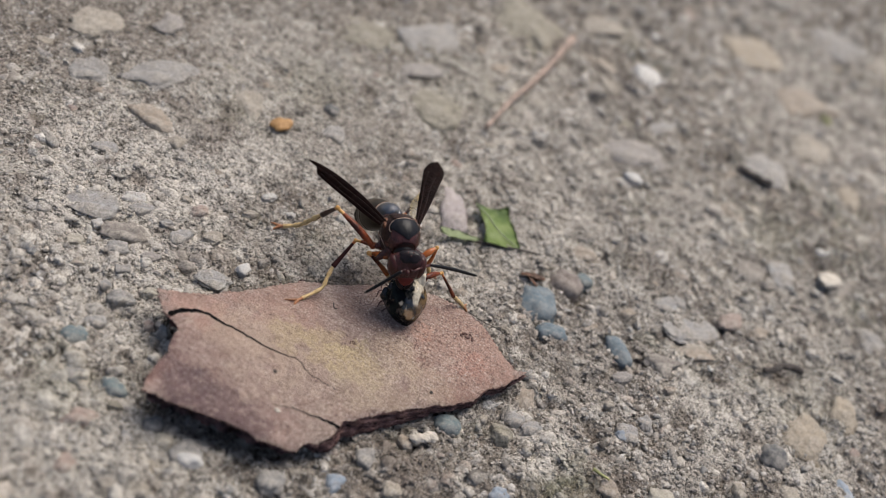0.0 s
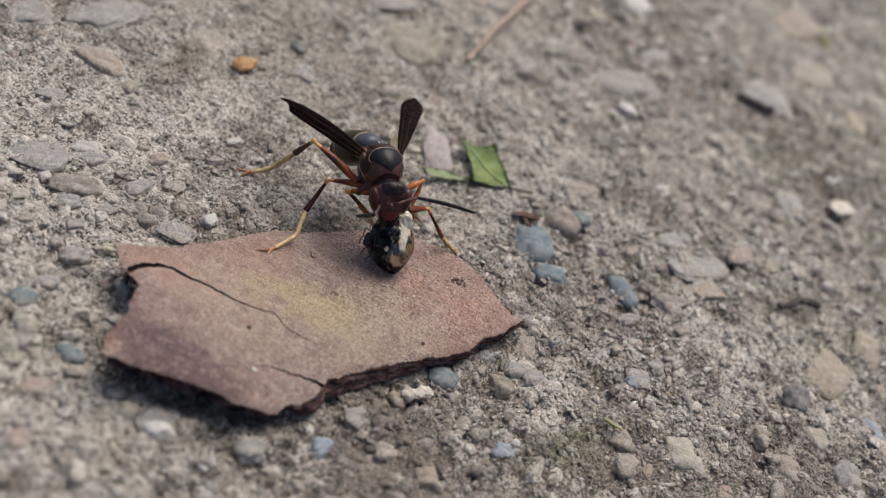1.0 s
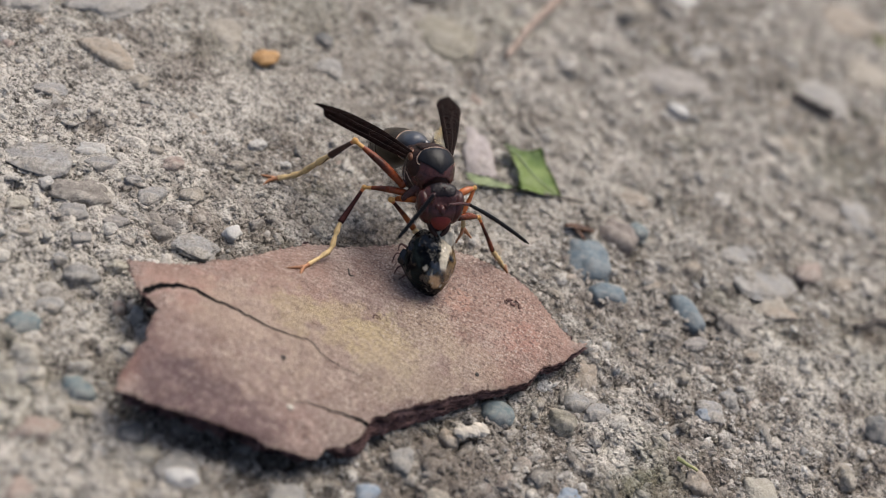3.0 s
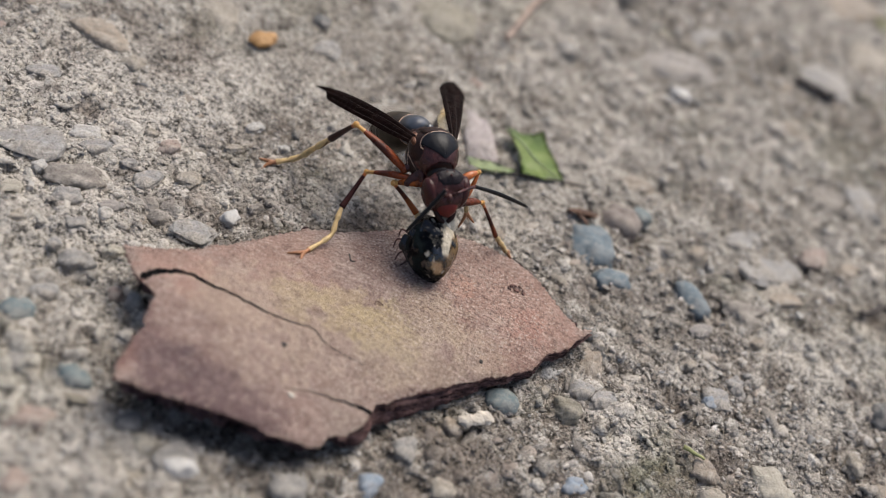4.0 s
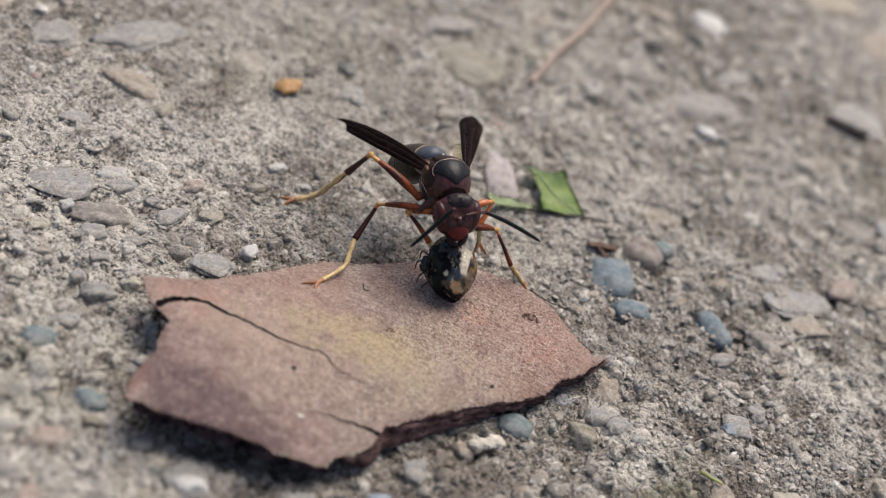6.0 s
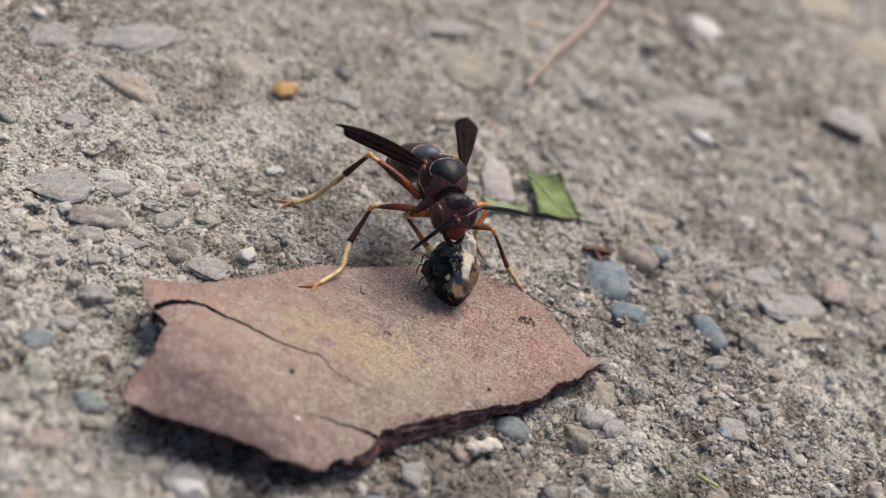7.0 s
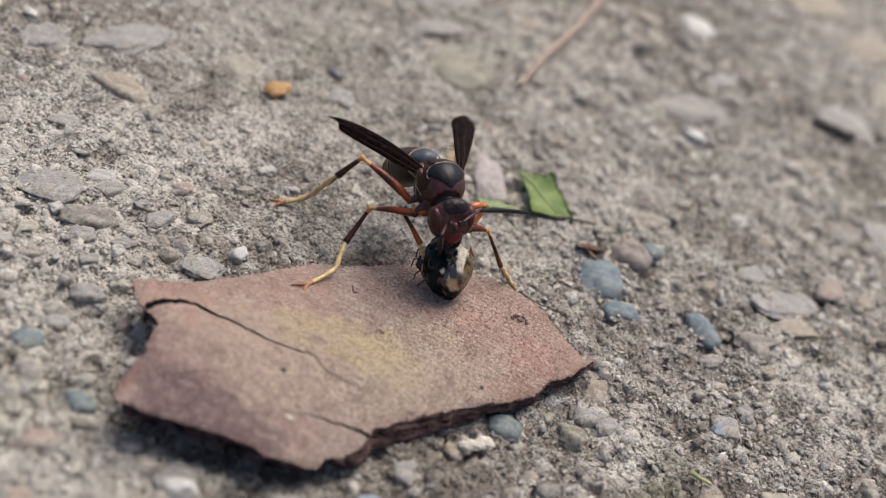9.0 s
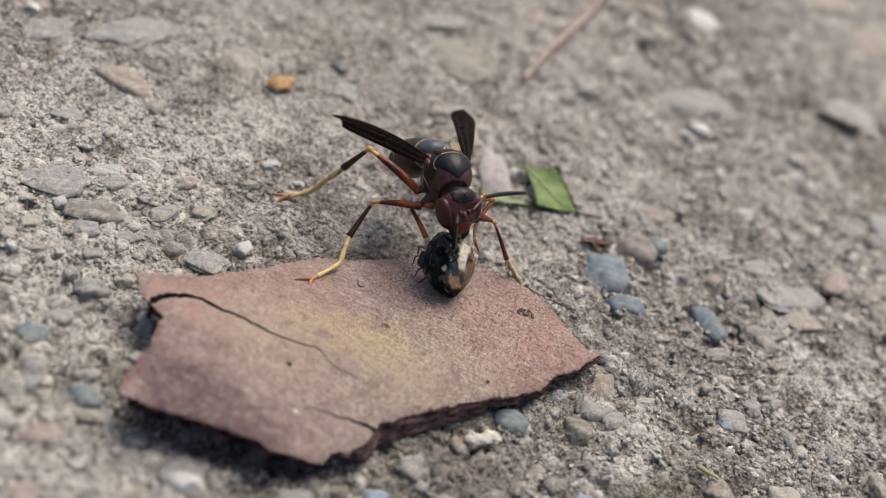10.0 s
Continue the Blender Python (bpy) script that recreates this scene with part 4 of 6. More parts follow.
def bark_scar(x, y, r, seed):
    """A crusty little scab on the bark: a broken rim with crumbs in and round it."""
    bm = bmesh.new()
    rng = random.Random(seed)
    for k in range(13):
        w = 2 * math.pi * k / 13 + rng.uniform(-0.2, 0.2)
        d = r * (rng.uniform(0.8, 1.15) if k < 9 else rng.uniform(0, 0.6))
        px, py = x + d * math.cos(w) * 1.3, y + d * math.sin(w)
        g = rng.uniform(0.14, 0.34) * r
        blob(bm, (px, py, bark_top(px, py) + 0.06), pose(0, 0, 0, 0, 0, math.degrees(w) + 90).to_3x3(), (g * 1.6, g, g * 0.6), 0.4, 2.0, seed * 20 + k, 2)
    return part("scab", bm, SCAB, bark, "crusty dark brown scab", (x, y, bark_top(x, y)))


# ---- the wasp ----
FWD = Vector((0.55, -0.83, -0.05)).normalized()
SIDE = Vector((0, 0, 1)).cross(FWD).normalized()
TOP = FWD.cross(SIDE).normalized()
BODY = Matrix((FWD, SIDE, TOP)).transposed()
HD_REST = Vector((-4.40, 6.39, 9.80))
FACE_REST = Vector((0.42, -0.80, 0.22)).normalized()
wasp = anchor("paper_wasp", (-7, 10, 0))
tagged(wasp, "red-brown and black paper wasp with yellow tarsi, chewing prey", "wasp")

TH = Vector((-6.60, 9.61, 10.60))
THX = (2.65, 2.12, 2.0)


def thorax_z(x, y):
    """Height of the thorax's back at a place along and across it."""
    return THX[2] * math.sqrt(max(0.0, 1 - (x / THX[0]) ** 2 - (y / THX[1]) ** 2)) * (1 - 0.3 * max(0.0, -x / THX[0]) - 0.35 * max(0.0, -x / THX[0] - 0.12))


def on_thorax(x, y, z):
    return TH - FWD * 0.15 + BODY @ Vector((x, y, z))


def thorax_shape(u, w):
    w.y *= 1 - 0.2 * max(0, -u.x) ** 2
    w.z *= 1 - 0.3 * max(0, -u.x) - 0.35 * max(0, -u.x - 0.12)
    return w


bm = bmesh.new()
blob(bm, on_thorax(0, 0, 0), BODY, THX, 0.0, 2, 1, 5, thorax_shape)
thorax = part("thorax", bm, CHITIN_DARK, wasp, "dark red-brown thorax with pale seams", TH)
for x, y, z, r in ((-1.7, 0.8, -0.6, 0.85), (-1.7, -0.8, -0.6, 0.85), (0.7, 1.1, -1.1, 0.9), (0.7, -1.1, -1.1, 0.9)):
    bm = bmesh.new()
    blob(bm, on_thorax(x, y, z), BODY, (r * 1.2, r, r * 1.1), 0.04, 2, 7, 3)
    part("coxa", bm, CHITIN_DARK, thorax, "", TH)

# the flanks: a swollen dark side plate each, cut by pale sutures
FLANK, FLANK_SIZE = Vector((0.2, 1.05, -0.75)), (1.7, 1.08, 1.45)


def on_flank(s, x, y, z, proud=1.012):
    """The place on a flank's surface in the direction of (x, y, z), on the left (1) or right (-1)."""
    d = Vector((x, y, z)) - FLANK
    k = proud / math.sqrt(sum((c / r) ** 2 for c, r in zip(d, FLANK_SIZE)))
    q = FLANK + d * k
    return on_thorax(q.x, q.y * s, q.z)


for s in (-1, 1):
    bm = bmesh.new()
    blob(bm, on_thorax(FLANK.x, FLANK.y * s, FLANK.z), BODY, FLANK_SIZE, 0.03, 2, 3, 4)
    part("side_plate", bm, FLANK_DARK, thorax, "grey-brown side plate", TH)
    for line, r in (([(-0.5, 2.0, 0.35), (-0.25, 2.1, -0.1), (0.0, 2.15, -0.5), (0.6, 2.05, -1.2), (1.1, 1.8, -1.7), (1.35, 1.3, -2.1)], 0.04),
                    ([(0.0, 2.15, -0.5), (0.5, 2.1, -0.45), (1.0, 1.9, -0.55), (1.5, 1.6, -0.8)], 0.03),
                    ([(-1.0, 1.7, -0.5), (-0.5, 1.9, -1.1), (0.1, 1.8, -1.7), (0.5, 1.5, -2.1)], 0.03)):
        bm = bmesh.new()
        tube(bm, spline([on_flank(s, *q) for q in line], 5), lambda t: r * math.sin(math.pi * min(0.93, max(0.07, t))) ** 0.4, 6)
        part("seam", bm, SEAM, thorax, "thin pale seam along the flank", TH)

bm = bmesh.new()
blob(bm, on_thorax(0.0, 0, 0), BODY, tuple(v * 1.022 for v in THX), 0.0, 2, 1, 5, thorax_shape)
turn = BODY.transposed()
gone = []
for f in bm.faces:
    q = turn @ (f.calc_center_median() - on_thorax(0, 0, 0))
    if q.x < 0.15 + 0.55 * max(0.0, 0.5 - q.z) - 0.5 * max(0.0, abs(q.y) - 1.2) or q.z < -1.0 or q.y < -1.9 + 0.25 * q.z or q.x > 2.28:
        gone.append(f)
bmesh.ops.delete(bm, geom=gone, context="FACES")
bmesh.ops.solidify(bm, geom=bm.faces[:], thickness=0.09)
part("pronotum", bm, CHITIN_RED, thorax, "red-brown collar", TH)
bm = bmesh.new()
lip = [on_thorax(2.16 - 0.14 * abs(y) ** 1.5, y, 0.88 - 0.2 * y * y) for y in (-1.55, -1.2, -0.8, -0.4, 0, 0.4, 0.8, 1.2, 1.55)]
tube(bm, spline(lip, 4), lambda t: 0.13 * math.sin(math.pi * min(0.96, max(0.04, t))) ** 0.4, 8)
part("collar_rim", bm, CHITIN_RED, thorax, "raised rim of the collar", TH)


def back_plate(x0, x1, width, rise, nx=22, ny=14):
    """A shield-shaped plate let into the thorax's back, with a faint furrow down its middle and two beside it."""
    bm = bmesh.new()
    rows = []
    for i in range(nx + 1):
        x = x0 + (x1 - x0) * i / nx
        row = []
        for k in range(ny + 1):
            v = 2 * k / ny - 1
            y = width(x) * v
            edge = max(0.0, 1 - v * v) ** 0.5 * math.sqrt(max(0.0, math.sin(math.pi * min(0.98, max(0.02, i / nx)))))
            furrow = 0.028 * math.exp(-(v * 11) ** 2) + 0.016 * math.exp(-((abs(v) - 0.45) * 9) ** 2) * (1 - i / nx)
            row.append(bm.verts.new(on_thorax(x, y, thorax_z(x, y) + 0.06 + rise * edge - furrow)))
        rows.append(row)
    for i in range(nx):
        for k in range(ny):
            bm.faces.new((rows[i][k], rows[i][k + 1], rows[i + 1][k + 1], rows[i + 1][k]))
    bmesh.ops.remove_doubles(bm, verts=bm.verts[:], dist=0.004)
    bmesh.ops.solidify(bm, geom=bm.faces[:], thickness=0.1)
    return bm


def shield(x):
    return 1.66 * (1 - (max(0.0, x - 0.5) / 1.55) ** 1.35) if x > 0.5 else 1.66 * (1 - 0.34 * ((0.5 - x) / 0.7) ** 2)


part("mesoscutum", back_plate(-0.2, 2.0, shield, 0.07, 30, 28), SCUTUM, thorax, "black shield-shaped back plate", TH)
part("scutellum", back_plate(-1.5, -0.34, lambda x: 1.2, 0.06, 8, 10), CHITIN_DARK, thorax, "", TH)
bm = bmesh.new()
rim = [on_thorax(x, y, thorax_z(x, y) + 0.1) for x, y in ((0.95, -1.62), (0.7, -1.72), (0.3, -1.7), (-0.05, -1.42), (-0.26, -0.9), (-0.32, 0), (-0.26, 0.9), (-0.05, 1.42), (0.3, 1.7), (0.7, 1.72), (0.95, 1.62))]
tube(bm, spline(rim, 5), lambda t: 0.07 * math.sin(math.pi * min(0.95, max(0.05, t))) ** 0.5, 6)
part("seam", bm, SEAM, thorax, "thin pale seam round the back plate", TH)
for s in (-1, 1):
    bm = bmesh.new()
    blob(bm, on_thorax(-0.35, s * 1.9, 0.68), BODY, (0.46, 0.26, 0.3), 0.12, 2, 5 + s, 3)
    part("tegula", bm, TEGULA, thorax, "amber-brown wing joint", TH)
    bm = bmesh.new()
    blob(bm, on_thorax(-0.95, s * 1.62, 0.78), BODY, (0.4, 0.26, 0.2), 0.2, 2, 8 + s, 3)
    part("wing_hinge", bm, TEGULA, thorax, "amber wing hinge", TH)


def wing(root, tip, broad, lift, stem, end, notch=1.0, neck=0.0):
    """One forewing folded lengthwise: a narrow strip that widens to a rounded end, doubled along its fold, with raised veins."""
    root, tip = Vector(root), Vector(tip)
    along = tip - root
    d = along.normalized()
    n = (lift - lift.dot(d) * d).normalized()
    w = d.cross(n)
    bm = bmesh.new()
    rows, count = [], 64

    def half(t):
        k = broad * (stem + (1 - stem) * min(1.0, t / 0.8) ** 1.1) * (math.sqrt(max(0.0, 1 - ((t - end) / (1 - end)) ** 2)) if t > end else 1.0) + 0.03
        return k * (1 - neck * max(0.0, 1 - t / 0.25) ** 1.5)

    def place(t, a):
        ridge = 0.03 * math.cos(a * 9 + 1.5 * t) + 0.06 * noise.noise(Vector((t * 7, a * 1.6, 1)))
        if a < 0 and t > notch:
            a *= max(0.12, 1 - ((t - notch) / 0.05) ** 0.6)
        return root + along * t + Vector((0, 0, 0.2 * math.sin(math.pi * t))) + w * half(t) * a + n * (0.22 * broad * (1 - a * a) * (0.5 + 0.5 * t) + ridge)

    for i in range(count + 1):
        rows.append([bm.verts.new(place(i / count, -1 + k / 6)) for k in range(13)])
    for i in range(count):
        for k in range(12):
            bm.faces.new((rows[i][k], rows[i][k + 1], rows[i + 1][k + 1], rows[i + 1][k]))
    bmesh.ops.solidify(bm, geom=bm.faces[:], thickness=0.06)
    made = part("wing", bm, WING, wasp, "smoky black folded wing", root)
    # veins: the thick leading edge, two long ones and the cross-veins between them
    for line, r in (([(0.0, 0.9), (0.3, 0.95), (0.62, 0.95), (0.85, 0.9)], 0.07), ([(0.0, 0.3), (0.25, 0.35), (0.5, 0.15), (0.72, 0.3)], 0.06), ([(0.0, -0.55), (0.3, -0.5), (0.55, -0.62), (0.8, -0.5)], 0.055),
                    ([(0.5, 0.15), (0.55, -0.2), (0.56, -0.6)], 0.05), ([(0.34, 0.3), (0.38, -0.1), (0.36, -0.5)], 0.05), ([(0.6, 0.9), (0.66, 0.6), (0.72, 0.3)], 0.05)):
        bm = bmesh.new()
        tube(bm, spline([place(t, a) for t, a in line], 7), lambda t: r * (1 - 0.3 * t), 5)
        part("vein", bm, WING_VEIN, made, "", root)
    return made


RW0, RT0 = on_thorax(-0.55, -2.05, 0.75), Vector((-19.22, 18.07, 5.00))
LW0, LT0 = on_thorax(-0.45, 1.78, 0.85), Vector((-8.44, 26.55, 6.00))
wing_a = wing(RW0, RT0, 0.8, Vector((0.0, -0.6, 0.8)), 0.8, 0.5, 0.84, 0.35)
wing_b = wing(LW0, LT0, 1.2, Vector((0.1, -0.72, 0.7)), 0.3, 0.78, 1.0, 0.45)
bm = bmesh.new()
fold = (LT0 - LW0).normalized()
across = fold.cross(Vector((0.1, -0.72, 0.7))).normalized()
film = []
for i in range(17):
    t = 0.06 + 0.46 * i / 16
    reach = 1.25 * math.sin(math.pi * min(1.0, (0.1 + i / 16) / 1.1)) ** 0.6
    film.append([bm.verts.new(LW0 + (LT0 - LW0) * t - across * (0.15 + reach * k / 5) + Vector((0, 0, -0.1 + 0.06 * math.sin(k * 1.9 + i * 0.5)))) for k in range(6)])
for a, b in zip(film, film[1:]):
    for k in range(5):
        bm.faces.new((a[k], a[k + 1], b[k + 1], b[k]))
bmesh.ops.solidify(bm, geom=bm.faces[:], thickness=0.03)
part("hind_wing", bm, HINDWING, wing_b, "yellowish clear hind wing", LW0)

bm = bmesh.new()
tube(bm, spline([TH + FWD * 1.6 - TOP * 0.2, TH + FWD * 2.4 - TOP * 0.45, HD_REST - FACE_REST * 0.6], 4), lambda t: 1.15 - 0.25 * t, 14)
part("neck", bm, CHITIN_BLACK, thorax, "", TH)

# abdomen: a short waist, then overlapping plates, held down behind the body
waist = on_thorax(-2.35, 0.05, 0.25)
aim = (-FWD * 0.62 - TOP * 0.78 - SIDE * 0.1).normalized()
ABT = basis(aim, TOP)


def lathe(bm, prof, turn, base, sides=32):
    rings = []
    for a, r in prof:
        c = Vector(base) + turn @ Vector((a, 0, 0))
        rings.append([bm.verts.new(c + turn @ Vector((0, 1.02 * r * math.cos(w), 0.96 * r * math.sin(w)))) for w in (2 * math.pi * k / sides for k in range(sides))])
    for p, q in zip(rings, rings[1:]):
        for k in range(sides):
            bm.faces.new((p[k], p[(k + 1) % sides], q[(k + 1) % sides], q[k]))
    bm.faces.new(rings[0])
    bm.faces.new(rings[-1])


def smooth_profile(prof, n=4):
    return [(q.x, q.y) for q in spline([(a, r, 0) for a, r in prof], n)]


bm = bmesh.new()
lathe(bm, smooth_profile([(-0.6, 0.3), (-0.1, 0.32), (0.35, 0.5), (0.8, 0.95), (1.3, 1.2), (1.9, 1.34), (2.5, 1.38), (2.8, 1.28)]), ABT, waist)
abdomen = part("abdomen", bm, ABDOMEN_SHEEN, wasp, "glossy brown-black abdomen with a bluish first plate", waist)
for a0, r0, mid, a1, r1 in ((2.55, 1.28, 1.74, 5.3, 1.86), (5.1, 1.82, 1.84, 6.6, 1.72), (6.4, 1.68, 1.6, 7.6, 1.38), (7.4, 1.34, 1.15, 8.5, 0.9), (8.3, 0.86, 0.62, 9.6, 0.12)):
    bm = bmesh.new()
    lathe(bm, smooth_profile([(a0, r0 * 0.93), (a0 + 0.2, r0 + 0.1), (a0 * 0.6 + a1 * 0.4, mid), (a1 - 0.12, r1 + 0.03), (a1, r1 * 0.94)]), ABT, waist)
    part("tergite", bm, ABDOMEN_BROWN, abdomen, "", waist)
bm = bmesh.new()
hoop = [waist + ABT @ Vector((2.6, 1.42 * math.cos(w), 1.335 * math.sin(w))) for w in (2 * math.pi * k / 36 for k in range(37))]
tube(bm, hoop, lambda t: 0.05, 6)
part("rim", bm, SEAM, abdomen, "thin pale rim", waist)

# head
HD = HD_REST
FACE = FACE_REST
CROWN = Vector((-0.14, -0.02, 1.0))
CROWN = (CROWN - FACE * CROWN.dot(FACE)).normalized()
HEADT = Matrix((FACE, CROWN.cross(FACE), CROWN)).transposed()


def on_head(f, s, c):
    """A place on the head: forward, to its left and up."""
    return HD + HEADT @ Vector((f, s, c))


def head_shape(u, w):
    w.y *= 1 - 0.5 * max(0, -u.z) ** 1.2
    w.x *= 1 - 0.2 * max(0, u.z)
    # the face is hollowed between the eyes
    w.x -= 0.22 * math.exp(-(u.y * 3.2) ** 2) * max(0.0, u.x) * max(0.0, 1 - abs(u.z - 0.35) * 2)
    return w


bm = bmesh.new()
blob(bm, HD, HEADT, (1.3, 2.08, 2.15), 0.02, 2, 11, 5, head_shape)
head = part("head", bm, CHITIN_RED, wasp, "red-brown head with a black crown", HD)
bm = bmesh.new()
blob(bm, HD, HEADT, (1.325, 2.12, 2.19), 0.02, 2, 11, 5, head_shape)
turn = HEADT.transposed()
gone = []
for f in bm.faces:
    q = turn @ (f.calc_center_median() - HD)
    if q.z < 1.2 + 0.45 * max(0.0, abs(q.y - 0.1) - 0.55) + 0.12 * noise.noise(q * 2.5) or abs(q.y - 0.1) > 1.1:
        gone.append(f)
bmesh.ops.delete(bm, geom=gone, context="FACES")
bmesh.ops.solidify(bm, geom=bm.faces[:], thickness=0.03)
part("crown", bm, CROWN_DARK, head, "black patch on the crown", HD)
for f, s, c in ((0.5, 0.15, 1.9), (0.2, 0.43, 2.07), (0.2, -0.13, 2.07)):
    bm = bmesh.new()
    blob(bm, on_head(f, s, c), HEADT, (0.12, 0.12, 0.12), 0, 1, 0, 2)
    part("ocellus", bm, EYE_DARK, head, "", HD)
for s in (-1, 1):
    bm = bmesh.new()
    # kidney-shaped: notched on the inner side, opposite the antenna
    blob(bm, on_head(0.02, s * 1.3, 0.02), HEADT @ pose(0, 0, 0, s * -12).to_3x3(), (1.08, 0.72, 1.5), 0, 1, 0, 4,
         lambda u, w, s=s: Vector((w.x, w.y + s * 0.22 * math.exp(-((u.z - 0.15) * 2.6) ** 2) * max(0.0, -s * u.y), w.z)))
    part("compound_eye", bm, EYE_DARK, head, "red-brown kidney-shaped compound eye", HD)
    bm = bmesh.new()
    blob(bm, on_head(1.12, s * 0.42, 0.42), HEADT, (0.2, 0.24, 0.24), 0.08, 2, 17, 3)
    part("antenna_socket", bm, CHITIN_RED, head, "", HD)
bm = bmesh.new()
blob(bm, on_head(0.95, 0, -0.95), HEADT, (0.42, 0.85, 0.8), 0.03, 2, 13, 4, lambda u, w: Vector((w.x, w.y * (1 + 0.25 * u.z), w.z)))
part("clypeus", bm, CLYPEUS_RED, head, "red shield above the jaws", HD)
bm = bmesh.new()
blob(bm, on_head(1.08, 0, 0.05), HEADT, (0.36, 0.3, 0.46), 0.03, 2, 14, 3)
part("frons", bm, CHITIN_RED, head, "", HD)
for s in (-1, 1):
    bm = bmesh.new()
    tube(bm, spline([on_head(0.5, s * 0.7, -1.35), on_head(0.8, s * 0.55, -1.85), on_head(0.95, s * 0.15, -2.25)], 5), lambda t: 0.36 * (1 - 0.55 * t), 8)
    part("mandible", bm, CHITIN_DARK, head, "dark jaw", HD)


def antenna(root, elbow, tip):
    """A red basal joint, then a black flagellum of many short rings."""
    bm = bmesh.new()
    root, elbow, tip = Vector(root), Vector(elbow), Vector(tip)
    tube(bm, spline([root, root.lerp(elbow, 0.5) + Vector((0, 0, 0.1)), elbow], 4), lambda t: 0.13 + 0.03 * t, 8, lambda t: 0)
    bow = Vector((0, 0, 0.16))
    tube(bm, spline([elbow, elbow.lerp(tip, 0.35) + bow, elbow.lerp(tip, 0.7) + bow * 0.8, tip], 12), lambda t: (0.125 + 0.075 * math.sin(math.pi * min(1, 0.15 + 0.8 * t))) * (1 + 0.06 * math.cos(t * 75)) * (1 if t < 0.97 else 0.6), 8, lambda t: 1)
    return part("antenna", bm, [CHITIN_RED, CHITIN_BLACK], head, "black antenna with a red basal joint", root)


LA0, LA1 = Vector((-3.54, 5.25, 11.00)), Vector((2.10, 14.26, 8.00))
RA0, RA1 = Vector((-4.77, 4.22, 11.00)), Vector((-4.26, 3.84, 7.00))
antenna_a = antenna(LA0, Vector((-2.54, 7.71, 11.00)), LA1)
antenna_b = antenna(RA0, Vector((-4.90, 2.58, 11.60)), RA1)


def leg(hip, knee, ankle, foot, thick=1.0, bend=None, skin=None):
    """One leg, which turns about its foot: dark red thigh, yellow knee, black-brown shin, yellow tarsus of five joints."""
    hip, knee, ankle, foot = map(Vector, (hip, knee, ankle, foot))
    side = (knee - hip).cross(Vector((0, 0, 1))).normalized()
    bm = bmesh.new()
    mid = hip.lerp(knee, 0.5) + Vector((0, 0, 0.18))
    tube(bm, spline([hip, mid, knee], 9), lambda t: thick * (0.33 + 0.16 * math.sin(math.pi * min(1, t * 1.1 + 0.05)) - 0.13 * t), 10, lambda t: 0 if t < 0.86 else 1, 0.85)
    blob(bm, knee, Matrix.Identity(3), (0.3 * thick,) * 3, 0, 1, 0, 2, None, 1)
    blob(bm, hip, Matrix.Identity(3), (0.4 * thick,) * 3, 0, 1, 0, 3, None, 0)
    thigh = part("leg", bm, [skin or LEG_RED, CHITIN_YELLOW], wasp, "red-brown leg with a yellow knee and tarsus", foot)
    bm = bmesh.new()
    tube(bm, spline([knee, knee.lerp(ankle, 0.5) + side * 0.08, ankle], 8), lambda t: thick * (0.2 + 0.17 * t ** 1.5), 10, lambda t: 0 if t < 0.12 else (1 if t < 0.4 else 2), 0.8)
    for k in (-1, 1):
        spur = (foot - ankle).normalized() * 0.75 + side * 0.4 * k - Vector((0, 0, 0.6))
        tube(bm, spline([ankle, ankle + spur * 0.5, ankle + spur], 2), lambda t: 0.07 * (1 - 0.7 * t), 5, lambda t: 2)
    part("shin", bm, [CHITIN_AMBER, skin or SHIN_DARK, skin or SHIN_DARK], thigh, "dark shin with a spur", foot)
    bm = bmesh.new()
    bend = Vector(bend) if bend else ankle.lerp(foot, 0.6)
    line = spline([ankle, ankle.lerp(bend, 0.5), bend, foot.lerp(bend, 0.35) - Vector((0, 0, 0.1)), foot], 8)
    tube(bm, line, lambda t: thick * (0.29 - 0.05 * t) * (0.74 + 0.5 * (t * 4.8 % 1.0)), 8, lambda t: 0 if t < 0.55 else (1 if t < 0.82 else 2))
    run = (foot - bend).normalized()
    across = run.cross(Vector((0, 0, 1))).normalized()
    part("tarsus", bm, [CHITIN_PALE, CHITIN_PALE, CHITIN_TAN], thigh, "straw-yellow tarsus of five joints", foot)
    bm = bmesh.new()
    for i in range(6, len(line) - 2, 3):
        for k in (-1, 1):
            hair = (line[i + 1] - line[i]).normalized() * 0.35 + side * 0.3 * k - Vector((0, 0, 0.12))
            tube(bm, [line[i], line[i] + hair * 0.5, line[i] + hair], lambda t: 0.035 * (1 - 0.7 * t), 4)
    tagged(part("bristles", bm, CHITIN_TAN, thigh, "", foot), "fine rust-brown bristles along the tarsus", kind="stuff")
    for k in (-1, 1):
        tip = foot + run * 0.95 + across * 0.8 * k - Vector((0, 0, 0.1))
        bm = bmesh.new()
        tube(bm, spline([foot - run * 0.2, foot.lerp(tip, 0.4) + Vector((0, 0, 0.1)), tip], 3), lambda t: 0.21 * (1 - 0.65 * t), 6)
        part("claw", bm, CHITIN_TAN, thigh, "rust-brown claw", foot)
    LEGS.append((thigh, hip - foot))
    return thigh


